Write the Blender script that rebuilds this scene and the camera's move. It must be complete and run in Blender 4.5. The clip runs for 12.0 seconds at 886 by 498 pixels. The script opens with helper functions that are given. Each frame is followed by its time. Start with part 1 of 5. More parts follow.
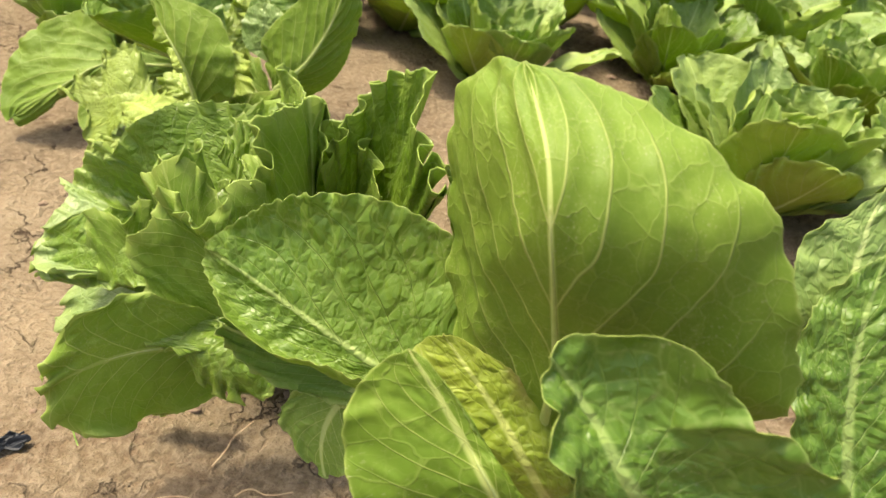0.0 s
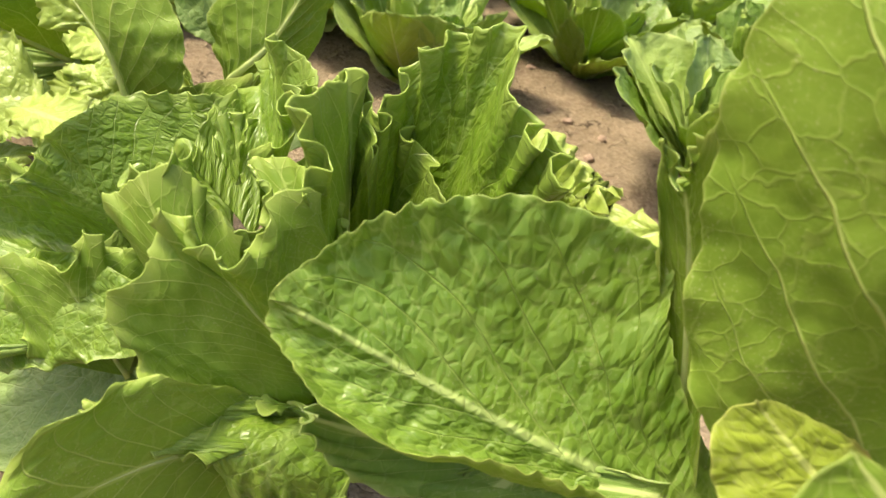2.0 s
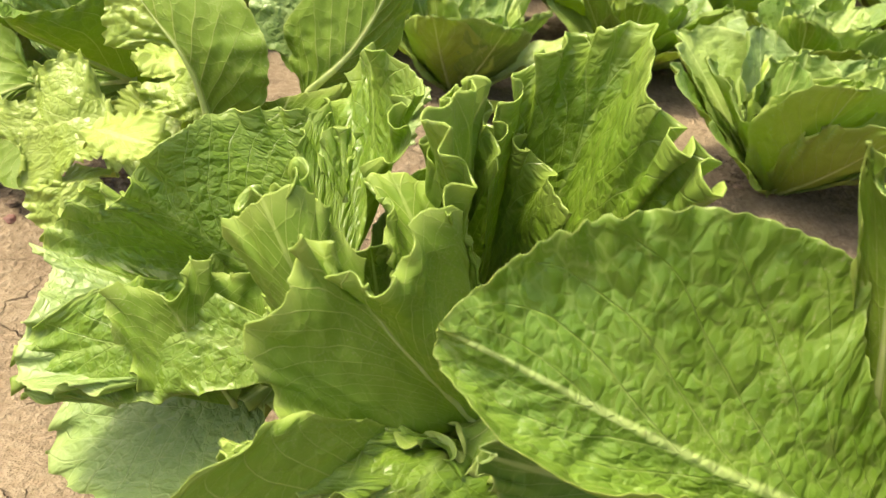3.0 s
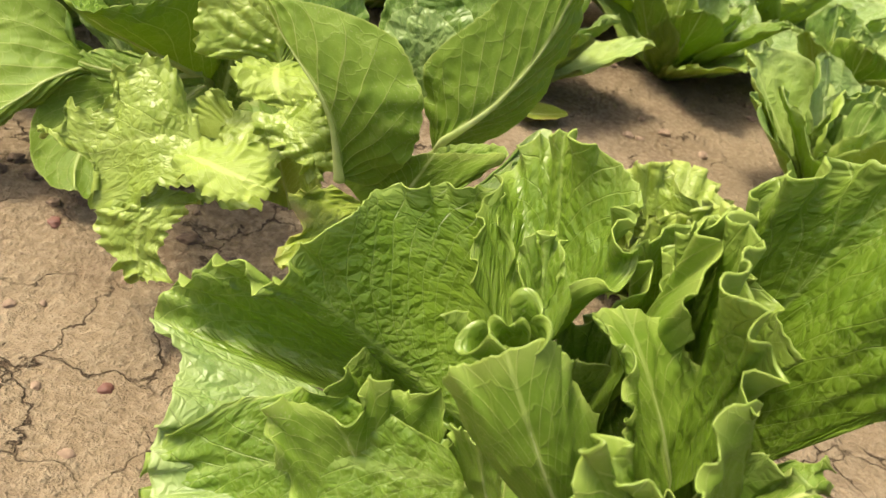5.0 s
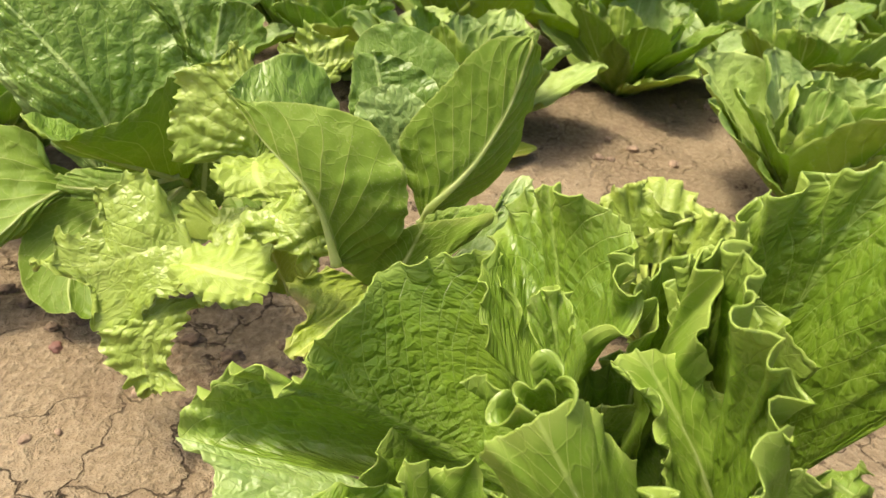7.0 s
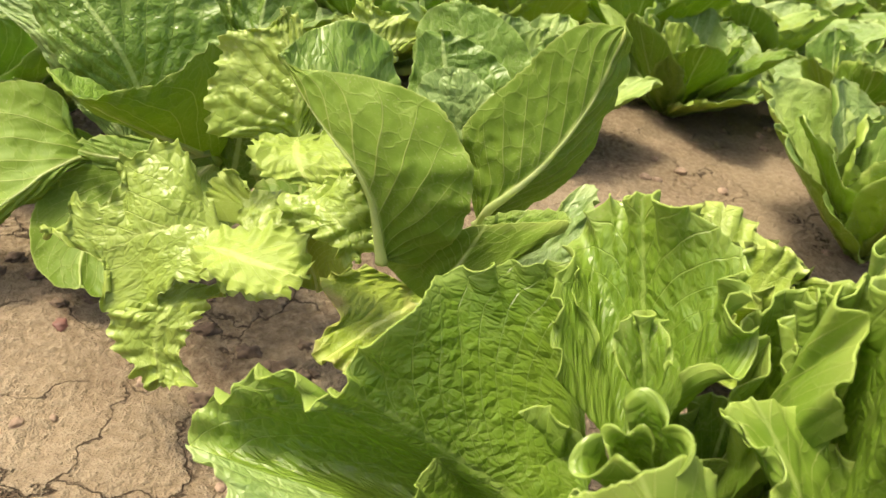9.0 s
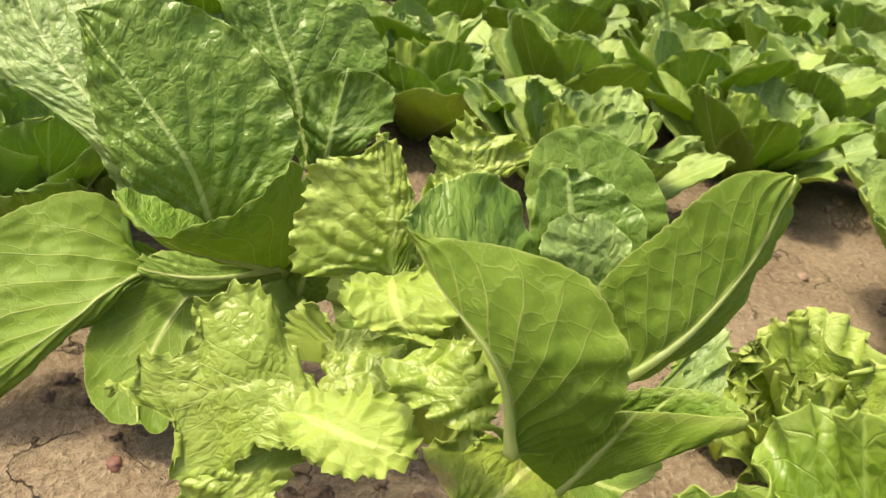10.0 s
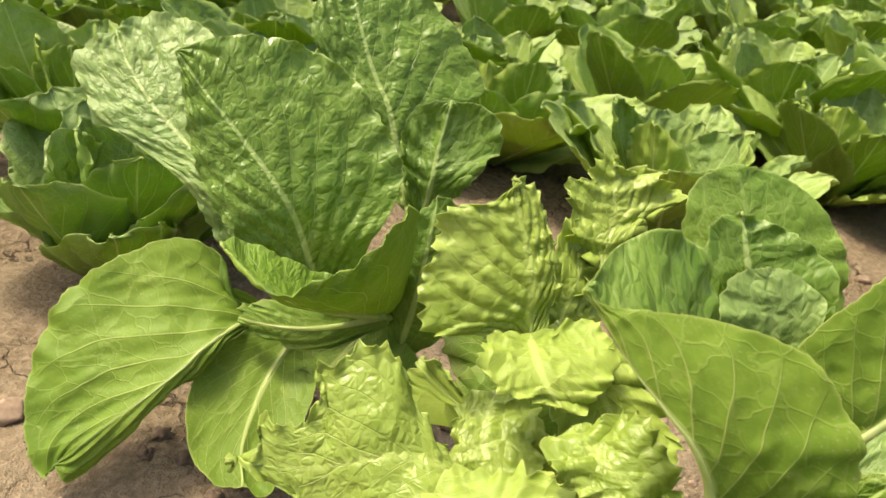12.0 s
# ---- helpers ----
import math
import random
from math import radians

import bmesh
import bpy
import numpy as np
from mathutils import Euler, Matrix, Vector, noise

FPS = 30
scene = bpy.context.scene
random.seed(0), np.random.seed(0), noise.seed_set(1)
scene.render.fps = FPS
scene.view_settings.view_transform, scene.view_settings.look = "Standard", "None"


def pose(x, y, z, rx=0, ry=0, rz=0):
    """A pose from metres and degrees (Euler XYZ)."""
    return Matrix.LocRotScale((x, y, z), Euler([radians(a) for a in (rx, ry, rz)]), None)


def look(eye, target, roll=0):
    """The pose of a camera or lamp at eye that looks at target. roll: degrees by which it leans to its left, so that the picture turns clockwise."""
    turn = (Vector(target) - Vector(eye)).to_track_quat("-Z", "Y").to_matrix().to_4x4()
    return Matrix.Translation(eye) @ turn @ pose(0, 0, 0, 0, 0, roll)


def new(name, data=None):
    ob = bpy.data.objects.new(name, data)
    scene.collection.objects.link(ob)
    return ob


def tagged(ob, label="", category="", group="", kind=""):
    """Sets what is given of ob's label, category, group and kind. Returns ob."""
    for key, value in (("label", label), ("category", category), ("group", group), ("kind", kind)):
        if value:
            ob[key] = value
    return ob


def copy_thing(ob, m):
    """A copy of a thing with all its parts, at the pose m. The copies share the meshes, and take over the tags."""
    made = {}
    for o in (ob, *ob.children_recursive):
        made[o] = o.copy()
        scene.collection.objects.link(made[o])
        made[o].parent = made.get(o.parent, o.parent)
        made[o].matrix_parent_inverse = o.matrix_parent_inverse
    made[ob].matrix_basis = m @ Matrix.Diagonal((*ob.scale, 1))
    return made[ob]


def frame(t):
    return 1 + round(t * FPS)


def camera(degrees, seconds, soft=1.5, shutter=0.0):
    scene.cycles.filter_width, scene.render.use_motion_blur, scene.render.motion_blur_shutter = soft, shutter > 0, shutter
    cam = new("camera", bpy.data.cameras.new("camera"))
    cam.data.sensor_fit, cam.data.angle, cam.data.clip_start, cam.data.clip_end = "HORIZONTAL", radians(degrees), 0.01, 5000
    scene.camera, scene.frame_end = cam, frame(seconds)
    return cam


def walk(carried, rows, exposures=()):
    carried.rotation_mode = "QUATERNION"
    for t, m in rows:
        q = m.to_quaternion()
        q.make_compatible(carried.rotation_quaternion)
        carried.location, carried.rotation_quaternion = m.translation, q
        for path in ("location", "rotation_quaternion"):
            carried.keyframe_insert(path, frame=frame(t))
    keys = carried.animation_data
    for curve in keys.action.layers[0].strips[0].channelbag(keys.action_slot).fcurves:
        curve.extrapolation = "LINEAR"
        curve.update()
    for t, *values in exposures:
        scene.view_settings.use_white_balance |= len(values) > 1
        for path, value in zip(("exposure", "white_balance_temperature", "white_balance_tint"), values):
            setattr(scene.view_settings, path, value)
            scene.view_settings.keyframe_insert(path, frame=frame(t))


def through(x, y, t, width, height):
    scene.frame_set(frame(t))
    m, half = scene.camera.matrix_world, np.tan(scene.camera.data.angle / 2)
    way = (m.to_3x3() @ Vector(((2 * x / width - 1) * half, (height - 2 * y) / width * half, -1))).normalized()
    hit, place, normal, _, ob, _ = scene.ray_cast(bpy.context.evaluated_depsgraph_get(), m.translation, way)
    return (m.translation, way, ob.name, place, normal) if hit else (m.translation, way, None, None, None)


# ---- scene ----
cam = camera(63.0, 12.0)
PATH = [
    (0, (0.148, 0.179, 0.462), (0.065, 1.804, -0.701), 10.2),
    (0.5, (0.12, 0.201, 0.435), (0.142, 1.81, -0.753), 11.1),
    (1, (0.086, 0.232, 0.413), (0.259, 1.85, -0.749), 12.0),
    (1.5, (0.051, 0.265, 0.401), (0.256, 1.897, -0.737), 11.2),
    (2, (0.033, 0.272, 0.38), (0.331, 1.929, -0.698), 12.3),
    (2.5, (0.008, 0.284, 0.366), (0.232, 1.96, -0.703), 8.7),
    (3, (-0.013, 0.293, 0.368), (0.243, 1.956, -0.713), 9.5),
    (3.2, (-0.026, 0.298, 0.37), (0.342, 1.926, -0.732), 10.4),
    (4.8, (-0.1, 0.352, 0.411), (0.322, 1.89, -0.796), 16.4),
    (5, (-0.119, 0.376, 0.383), (0.274, 1.95, -0.787), 17.1),
    (5.5, (-0.129, 0.38, 0.362), (0.265, 1.93, -0.839), 13.2),
    (6, (-0.126, 0.379, 0.386), (0.262, 1.96, -0.776), 10.4),
    (6.5, (-0.135, 0.381, 0.395), (0.257, 2.011, -0.696), 8.1),
    (6.7, (-0.13, 0.38, 0.398), (0.288, 2.014, -0.678), 7.8),
    (8.3, (-0.128, 0.384, 0.388), (0.299, 2.006, -0.701), 7.1),
    (8.5, (-0.136, 0.39, 0.387), (0.28, 2.002, -0.722), 7.7),
    (9, (-0.142, 0.42, 0.367), (0.249, 2.07, -0.693), 12.1),
    (9.5, (-0.17, 0.478, 0.375), (0.208, 2.167, -0.626), 13.4),
    (10, (-0.186, 0.501, 0.383), (0.144, 2.21, -0.602), 11.2),
    (10.5, (-0.201, 0.511, 0.388), (0.093, 2.241, -0.571), 9.8),
    (11, (-0.214, 0.516, 0.385), (0.04, 2.257, -0.566), 9.0),
    (11.5, (-0.228, 0.538, 0.374), (-0.014, 2.281, -0.583), 8.7),
    (12, (-0.229, 0.545, 0.375), (-0.019, 2.283, -0.594), 8.3),
]
walk(cam, [(t, look(eye, target, roll)) for t, eye, target, roll in PATH],
     exposures=((0.0, 0.95, 7050, 7), (3.0, 1.10, 7050, 7), (5.5, 0.70, 7050, 7), (8.5, 0.94, 7050, 7), (9.5, 0.74, 7050, 7), (12.0, 0.80, 7050, 7)))
cam.data.dof.use_dof, cam.data.dof.focus_distance, cam.data.dof.aperture_fstop = True, 0.37, 20.0

# ---- daylight: a high hazy sun from beside the bed, and the sky ----
SUN_HEIGHT, SUN_TURN = 64.0, -70.0          # degrees above the horizon; degrees to the right of straight ahead
world = bpy.data.worlds.new("sky")
scene.world = world
world.use_nodes = True
wn = world.node_tree.nodes
sky = wn.new("ShaderNodeTexSky")
sky.sky_type, sky.sun_disc = "NISHITA", False
sky.sun_elevation, sky.sun_rotation = radians(SUN_HEIGHT), radians(SUN_TURN)
sky.air_density, sky.dust_density, sky.ozone_density = 1.0, 7.0, 0.6
wn["Background"].inputs["Strength"].default_value = 0.15
world.node_tree.links.new(sky.outputs["Color"], wn["Background"].inputs["Color"])
lamp = bpy.data.lights.new("sun", "SUN")
lamp.energy, lamp.angle, lamp.color = 2.5, radians(9.0), (1.0, 0.94, 0.78)
sun = new("sun", lamp)
sun.matrix_world = look((1.5 * math.sin(radians(SUN_TURN)), 1.5 * math.cos(radians(SUN_TURN)), 1.5 * math.tan(radians(SUN_HEIGHT))), (0, 0, 0))


# ---- materials ----
class Nodes:
    """A short hand for a material's nodes."""

    def __init__(self, name):
        self.material = bpy.data.materials.new(name)
        self.material.use_nodes = True
        self.tree = self.material.node_tree
        self.tree.nodes.clear()
        self.end = self.tree.nodes.new("ShaderNodeOutputMaterial")

    def add(self, kind, settings=None, **inputs):
        n = self.tree.nodes.new("ShaderNode" + kind)
        for key, value in (settings or {}).items():
            if key == "operation":
                n.operation = value
            elif key == "data_type":
                n.data_type = value
            elif key == "blend_type":
                n.blend_type = value
            elif key == "feature":
                n.feature = value
            elif key == "interpolation":
                n.interpolation_type = value
        for key, value in inputs.items():
            key = key.replace("_", " ")
            slot = n.inputs[int(key[1:])] if key[0] == "i" and key[1:].isdigit() else n.inputs[key]
            if isinstance(value, bpy.types.NodeSocket):
                self.tree.links.new(value, slot)
            else:
                slot.default_value = value
        return n

    def math(self, operation, a, b=0.0, c=0.0):
        return self.add("Math", {"operation": operation}, i0=a, i1=b, i2=c).outputs[0]

    def mix(self, factor, a, b):
        n = self.add("Mix", {"data_type": "RGBA"}, i0=factor, i6=a, i7=b)
        return n.outputs[2]

    def ramp(self, value, low, high):
        return self.add("MapRange", None, Value=value, From_Min=low, From_Max=high).outputs[0]

    def finish(self, shader):
        self.tree.links.new(shader, self.end.inputs["Surface"])
        return self.material


def rgb(r, g, b):
    return (r, g, b, 1.0)


def leaf_material(name, dark, light, vein, through, gloss=0.4, glow=0.28, relief=0.5, under=False, sick=0.0, spine=0.75):
    """A lettuce leaf's skin. The map 'leaf' holds -1..1 across and 0..1 along the blade; 'size' holds the same in metres."""
    k = Nodes(name)
    leaf = k.add("SeparateXYZ", None, Vector=k.add("UVMap").outputs[0])
    leaf_map = leaf.inputs[0].links[0].from_node
    leaf_map.uv_map = "leaf"
    size_map = k.add("UVMap")
    size_map.uv_map = "size"
    size = size_map.outputs[0]
    rim_map = k.add("UVMap")
    rim_map.uv_map = "rim"
    rim = k.add("SeparateXYZ", None, Vector=rim_map.outputs[0]).outputs[0]
    place = k.add("TexCoord").outputs["Object"]
    tone = k.add("ObjectInfo").outputs["Random"]
    wobble = k.add("TexNoise", None, Vector=size, Scale=30.0, Detail=1.5)
    across = k.math("ABSOLUTE", k.math("MULTIPLY_ADD", leaf.outputs[0], 2.0, -1.0))
    along = leaf.outputs[1]
    # side veins: slanting lines on both sides of the rib
    slant = k.math("SUBTRACT", along, k.math("MULTIPLY", k.math("POWER", across, 0.85), 0.45))
    slant = k.math("ADD", slant, k.math("MULTIPLY", k.math("SUBTRACT", wobble.outputs[0], 0.5), 0.06))
    lines = k.math("ABSOLUTE", k.math("SUBTRACT", k.math("FRACT", k.math("MULTIPLY", k.math("POWER", k.math("MAXIMUM", k.math("ADD", slant, 0.47), 0.0), 0.62), 12.0)), 0.5))
    width = k.math("MULTIPLY_ADD", across, -0.026, 0.030 if under else 0.026)
    side = k.math("SUBTRACT", 1.0, k.add("MapRange", None, Value=k.math("SUBTRACT", lines, width), From_Min=-0.008, From_Max=0.016).outputs[0])
    side = k.math("MULTIPLY", side, k.ramp(across, 1.0, 0.7))
    # the net between them, coarse and fine
    warp = k.add("VectorMath", {"operation": "ADD"}, i0=size, i1=k.add("VectorMath", {"operation": "SCALE"}, i0=k.add("TexNoise", None, Vector=size, Scale=120.0, Detail=2.0).outputs[1], Scale=0.006).outputs[0]).outputs[0]
    coarse = k.add("TexVoronoi", {"feature": "DISTANCE_TO_EDGE"}, Vector=warp, Scale=85.0).outputs["Distance"]
    fine = k.add("TexVoronoi", {"feature": "DISTANCE_TO_EDGE"}, Vector=warp, Scale=230.0).outputs["Distance"]
    net = k.ramp(coarse, 0.040, 0.014)
    mesh = k.ramp(fine, 0.065, 0.025)
    aside = k.math("ABSOLUTE", k.add("SeparateXYZ", None, Vector=size).outputs[0])
    rib = k.ramp(aside, k.math("MULTIPLY_ADD", along, -0.0032, 0.0040), k.math("MULTIPLY_ADD", along, -0.0018, 0.0021))
    rib = k.math("MULTIPLY", rib, k.ramp(across, 0.16, 0.09))
    veins = k.math("MAXIMUM", k.math("MULTIPLY", side, 1.0 if under else 0.8), k.math("MAXIMUM", k.math("MULTIPLY", net, 0.24 if under else 0.5), k.math("MULTIPLY", mesh, 0.10 if under else 0.2)))
    # colour: broad drifts, mottling, veins, rib, specks
    broad = k.add("TexNoise", None, Vector=place, Scale=16.0, Detail=3.0).outputs[0]
    small = k.add("TexNoise", None, Vector=size, Scale=420.0, Detail=3.0).outputs[0]
    shade = k.math("ADD", k.math("MULTIPLY", k.ramp(broad, 0.32, 0.68), 0.62), k.math("MULTIPLY", k.ramp(small, 0.3, 0.7), 0.25))
    shade = k.math("ADD", shade, k.math("MULTIPLY", tone, 0.22))
    blotch = k.add("TexNoise", None, Vector=size, Scale=75.0, Detail=4.0).outputs[0]
    shade = k.math("ADD", shade, k.math("MULTIPLY", k.math("SUBTRACT", blotch, 0.5), 0.9))
    colour = k.mix(shade, rgb(*dark), rgb(*light))
    # the bright backlit margin, painted as a paler rim
    colour = k.mix(k.math("MULTIPLY", k.ramp(rim, 0.90, 1.0), 0.7), colour, rgb(*[0.25 * a + 0.75 * b for a, b in zip(light, vein)]))
    colour = k.mix(k.math("MULTIPLY", veins, 0.75 if under else 0.5), colour, rgb(*vein))
    pale = [min(1.0, c * 1.25 + 0.05) for c in vein]
    colour = k.mix(k.math("MULTIPLY", rib, spine), colour, rgb(*pale))
    dust = k.add("TexNoise", None, Vector=size, Scale=900.0, Detail=1.0).outputs[0]
    patch = k.add("TexNoise", None, Vector=place, Scale=30.0, Detail=2.0).outputs[0]
    specks = k.math("MULTIPLY", k.ramp(dust, 0.63, 0.68), k.ramp(patch, 0.42, 0.60))
    colour = k.mix(k.math("MULTIPLY", specks, 0.45), colour, rgb(0.44, 0.42, 0.22))
    spots = k.add("TexVoronoi", None, Vector=size, Scale=26.0)
    hole = k.math("MULTIPLY", k.ramp(spots.outputs["Distance"], 0.055, 0.03), k.ramp(k.add("SeparateColor", None, Color=spots.outputs["Color"]).outputs[0], 0.86, 0.9))
    colour = k.mix(k.math("MULTIPLY", hole, 0.8), colour, rgb(0.10, 0.055, 0.025))
    if sick:
        brown = k.ramp(k.add("TexNoise", None, Vector=place, Scale=24.0, Detail=6.0).outputs[0], 0.60 - 0.1 * sick, 0.68)
        colour = k.mix(k.math("MULTIPLY", brown, 0.75), colour, rgb(0.42, 0.27, 0.13))
    # relief: blisters between the veins, veins sunk above and raised below
    dome = k.add("MapRange", {"interpolation": "SMOOTHSTEP"}, Value=coarse, From_Min=0.0, From_Max=0.40).outputs[0]
    height = k.math("ADD", dome, k.math("MULTIPLY", k.add("MapRange", {"interpolation": "SMOOTHSTEP"}, Value=fine, From_Min=0.0, From_Max=0.3).outputs[0], 0.3))
    height = k.math("SUBTRACT", height, k.math("MULTIPLY", side, 0.9))
    if under:
        height = k.math("ADD", k.math("MULTIPLY", k.math("MAXIMUM", side, k.math("MULTIPLY", net, 0.22)), 1.0), k.math("MULTIPLY", dome, -0.20))
    bump = k.add("Bump", None, Strength=relief, Distance=0.0012 if under else 0.0020, Height=height)
    grain = k.add("Bump", None, Strength=0.16, Distance=0.0005, Height=small, Normal=bump.outputs[0])
    rough = k.math("MULTIPLY_ADD", broad, 0.25, gloss - 0.08)
    skin = k.add("BsdfPrincipled", None, Base_Color=colour, Roughness=rough, Normal=grain.outputs[0])
    skin.inputs["Specular IOR Level"].default_value = 0.28 if under else 0.5
    pass_on = k.mix(k.math("MULTIPLY", k.ramp(broad, 0.3, 0.7), 0.6), rgb(*through), rgb(*[0.72 * c for c in through]))
    lit = k.mix(k.math("MULTIPLY", k.math("MAXIMUM", veins, k.math("MULTIPLY", rib, 0.7 * spine)), 0.5), pass_on, rgb(0.74, 0.84, 0.28))
    back = k.add("BsdfTranslucent", None, Color=lit, Normal=grain.outputs[0])
    return k.finish(k.add("MixShader", None, i0=glow, i1=skin.outputs[0], i2=back.outputs[0]).outputs[0])


SKINS = {
    "romaine": (leaf_material("romaine_upper", (0.100, 0.200, 0.018), (0.190, 0.300, 0.038), (0.40, 0.50, 0.143), (0.44, 0.62, 0.059), 0.31, relief=0.55),
                leaf_material("romaine_under", (0.130, 0.225, 0.020), (0.205, 0.308, 0.034), (0.42, 0.47, 0.134), (0.42, 0.60, 0.050), 0.50, under=True)),
    "plain": (leaf_material("plain_upper", (0.105, 0.205, 0.021), (0.195, 0.305, 0.040), (0.36, 0.46, 0.126), (0.44, 0.62, 0.059), 0.36, relief=0.3, spine=0.2),
              leaf_material("plain_under", (0.130, 0.225, 0.020), (0.205, 0.308, 0.034), (0.40, 0.46, 0.134), (0.42, 0.60, 0.050), 0.50, under=True, spine=0.3)),
    # a darker, less translucent romaine skin, with shade put into its colour
    "thick": (leaf_material("shaded_upper", (0.070, 0.155, 0.013), (0.130, 0.230, 0.025), (0.32, 0.42, 0.109), (0.40, 0.58, 0.042), 0.33, relief=0.5, glow=0.16, spine=0.5),
              leaf_material("shaded_under", (0.115, 0.200, 0.018), (0.175, 0.270, 0.030), (0.40, 0.46, 0.134), (0.40, 0.58, 0.042), 0.50, under=True, glow=0.18)),
    # on the flat batavia leaves this paleness is sky sheen put into the colour
    "pale": (leaf_material("pale_upper", (0.165, 0.275, 0.063), (0.285, 0.395, 0.113), (0.40, 0.49, 0.168), (0.44, 0.62, 0.076), 0.34, spine=0.15),
             leaf_material("pale_under", (0.150, 0.255, 0.042), (0.235, 0.350, 0.071), (0.40, 0.47, 0.151), (0.42, 0.62, 0.067), 0.5, under=True, spine=0.25)),
    "dark": (leaf_material("dark_upper", (0.082, 0.170, 0.017), (0.155, 0.258, 0.034), (0.36, 0.46, 0.134), (0.42, 0.60, 0.050), 0.32, relief=0.42),
             leaf_material("dark_under", (0.125, 0.220, 0.025), (0.195, 0.300, 0.042), (0.42, 0.47, 0.143), (0.40, 0.60, 0.050), 0.50, under=True)),
    "batavia": (leaf_material("batavia_upper", (0.105, 0.195, 0.015), (0.185, 0.288, 0.029), (0.36, 0.46, 0.109), (0.46, 0.66, 0.059), 0.28, relief=0.5, glow=0.26, spine=0.25),
                leaf_material("batavia_under", (0.145, 0.250, 0.025), (0.220, 0.335, 0.042), (0.42, 0.50, 0.126), (0.44, 0.66, 0.059), 0.44, under=True, glow=0.26, spine=0.4)),
    # the romaine skin lightened, so that the far plants look more brightly lit
    "field": (leaf_material("lit_field_upper", (0.22, 0.34, 0.063), (0.38, 0.49, 0.126), (0.46, 0.55, 0.185), (0.48, 0.66, 0.084), 0.40, relief=0.4),
              leaf_material("lit_field_under", (0.26, 0.37, 0.046), (0.36, 0.47, 0.084), (0.45, 0.52, 0.168), (0.46, 0.64, 0.067), 0.5, under=True)),
    "lime": (leaf_material("lime_upper", (0.230, 0.330, 0.038), (0.345, 0.440, 0.084), (0.48, 0.57, 0.151), (0.56, 0.68, 0.092), 0.30, relief=0.5, spine=0.3),
             leaf_material("lime_under", (0.26, 0.36, 0.046), (0.37, 0.47, 0.092), (0.50, 0.59, 0.168), (0.56, 0.68, 0.092), 0.42, under=True, spine=0.5)),
    "yellow": (leaf_material("yellowing_upper", (0.215, 0.310, 0.025), (0.335, 0.415, 0.046), (0.48, 0.52, 0.143), (0.58, 0.66, 0.067), 0.42, sick=0.5),
               leaf_material("yellowing_under", (0.245, 0.320, 0.030), (0.360, 0.420, 0.055), (0.52, 0.52, 0.160), (0.58, 0.66, 0.067), 0.5, under=True, sick=0.5)),
    "glaucous": (leaf_material("glaucous_upper", (0.165, 0.275, 0.063), (0.285, 0.395, 0.113), (0.42, 0.50, 0.176), (0.44, 0.62, 0.076), 0.38),
                 leaf_material("glaucous_under", (0.150, 0.255, 0.042), (0.235, 0.350, 0.071), (0.42, 0.48, 0.160), (0.42, 0.62, 0.067), 0.5, under=True)),
}


def rib_material():
    k = Nodes("rib")
    place = k.add("TexCoord").outputs["Object"]
    streak = k.add("TexNoise", None, Vector=place, Scale=160.0, Detail=3.0).outputs[0]
    colour = k.mix(k.ramp(streak, 0.3, 0.7), rgb(0.40, 0.50, 0.16), rgb(0.58, 0.64, 0.30))
    skin = k.add("BsdfPrincipled", None, Base_Color=colour, Roughness=0.45, Normal=k.add("Bump", None, Strength=0.3, Distance=0.0006, Height=streak).outputs[0])
    back = k.add("BsdfTranslucent", None, Color=rgb(0.75, 0.85, 0.35))
    return k.finish(k.add("MixShader", None, i0=0.42, i1=skin.outputs[0], i2=back.outputs[0]).outputs[0])


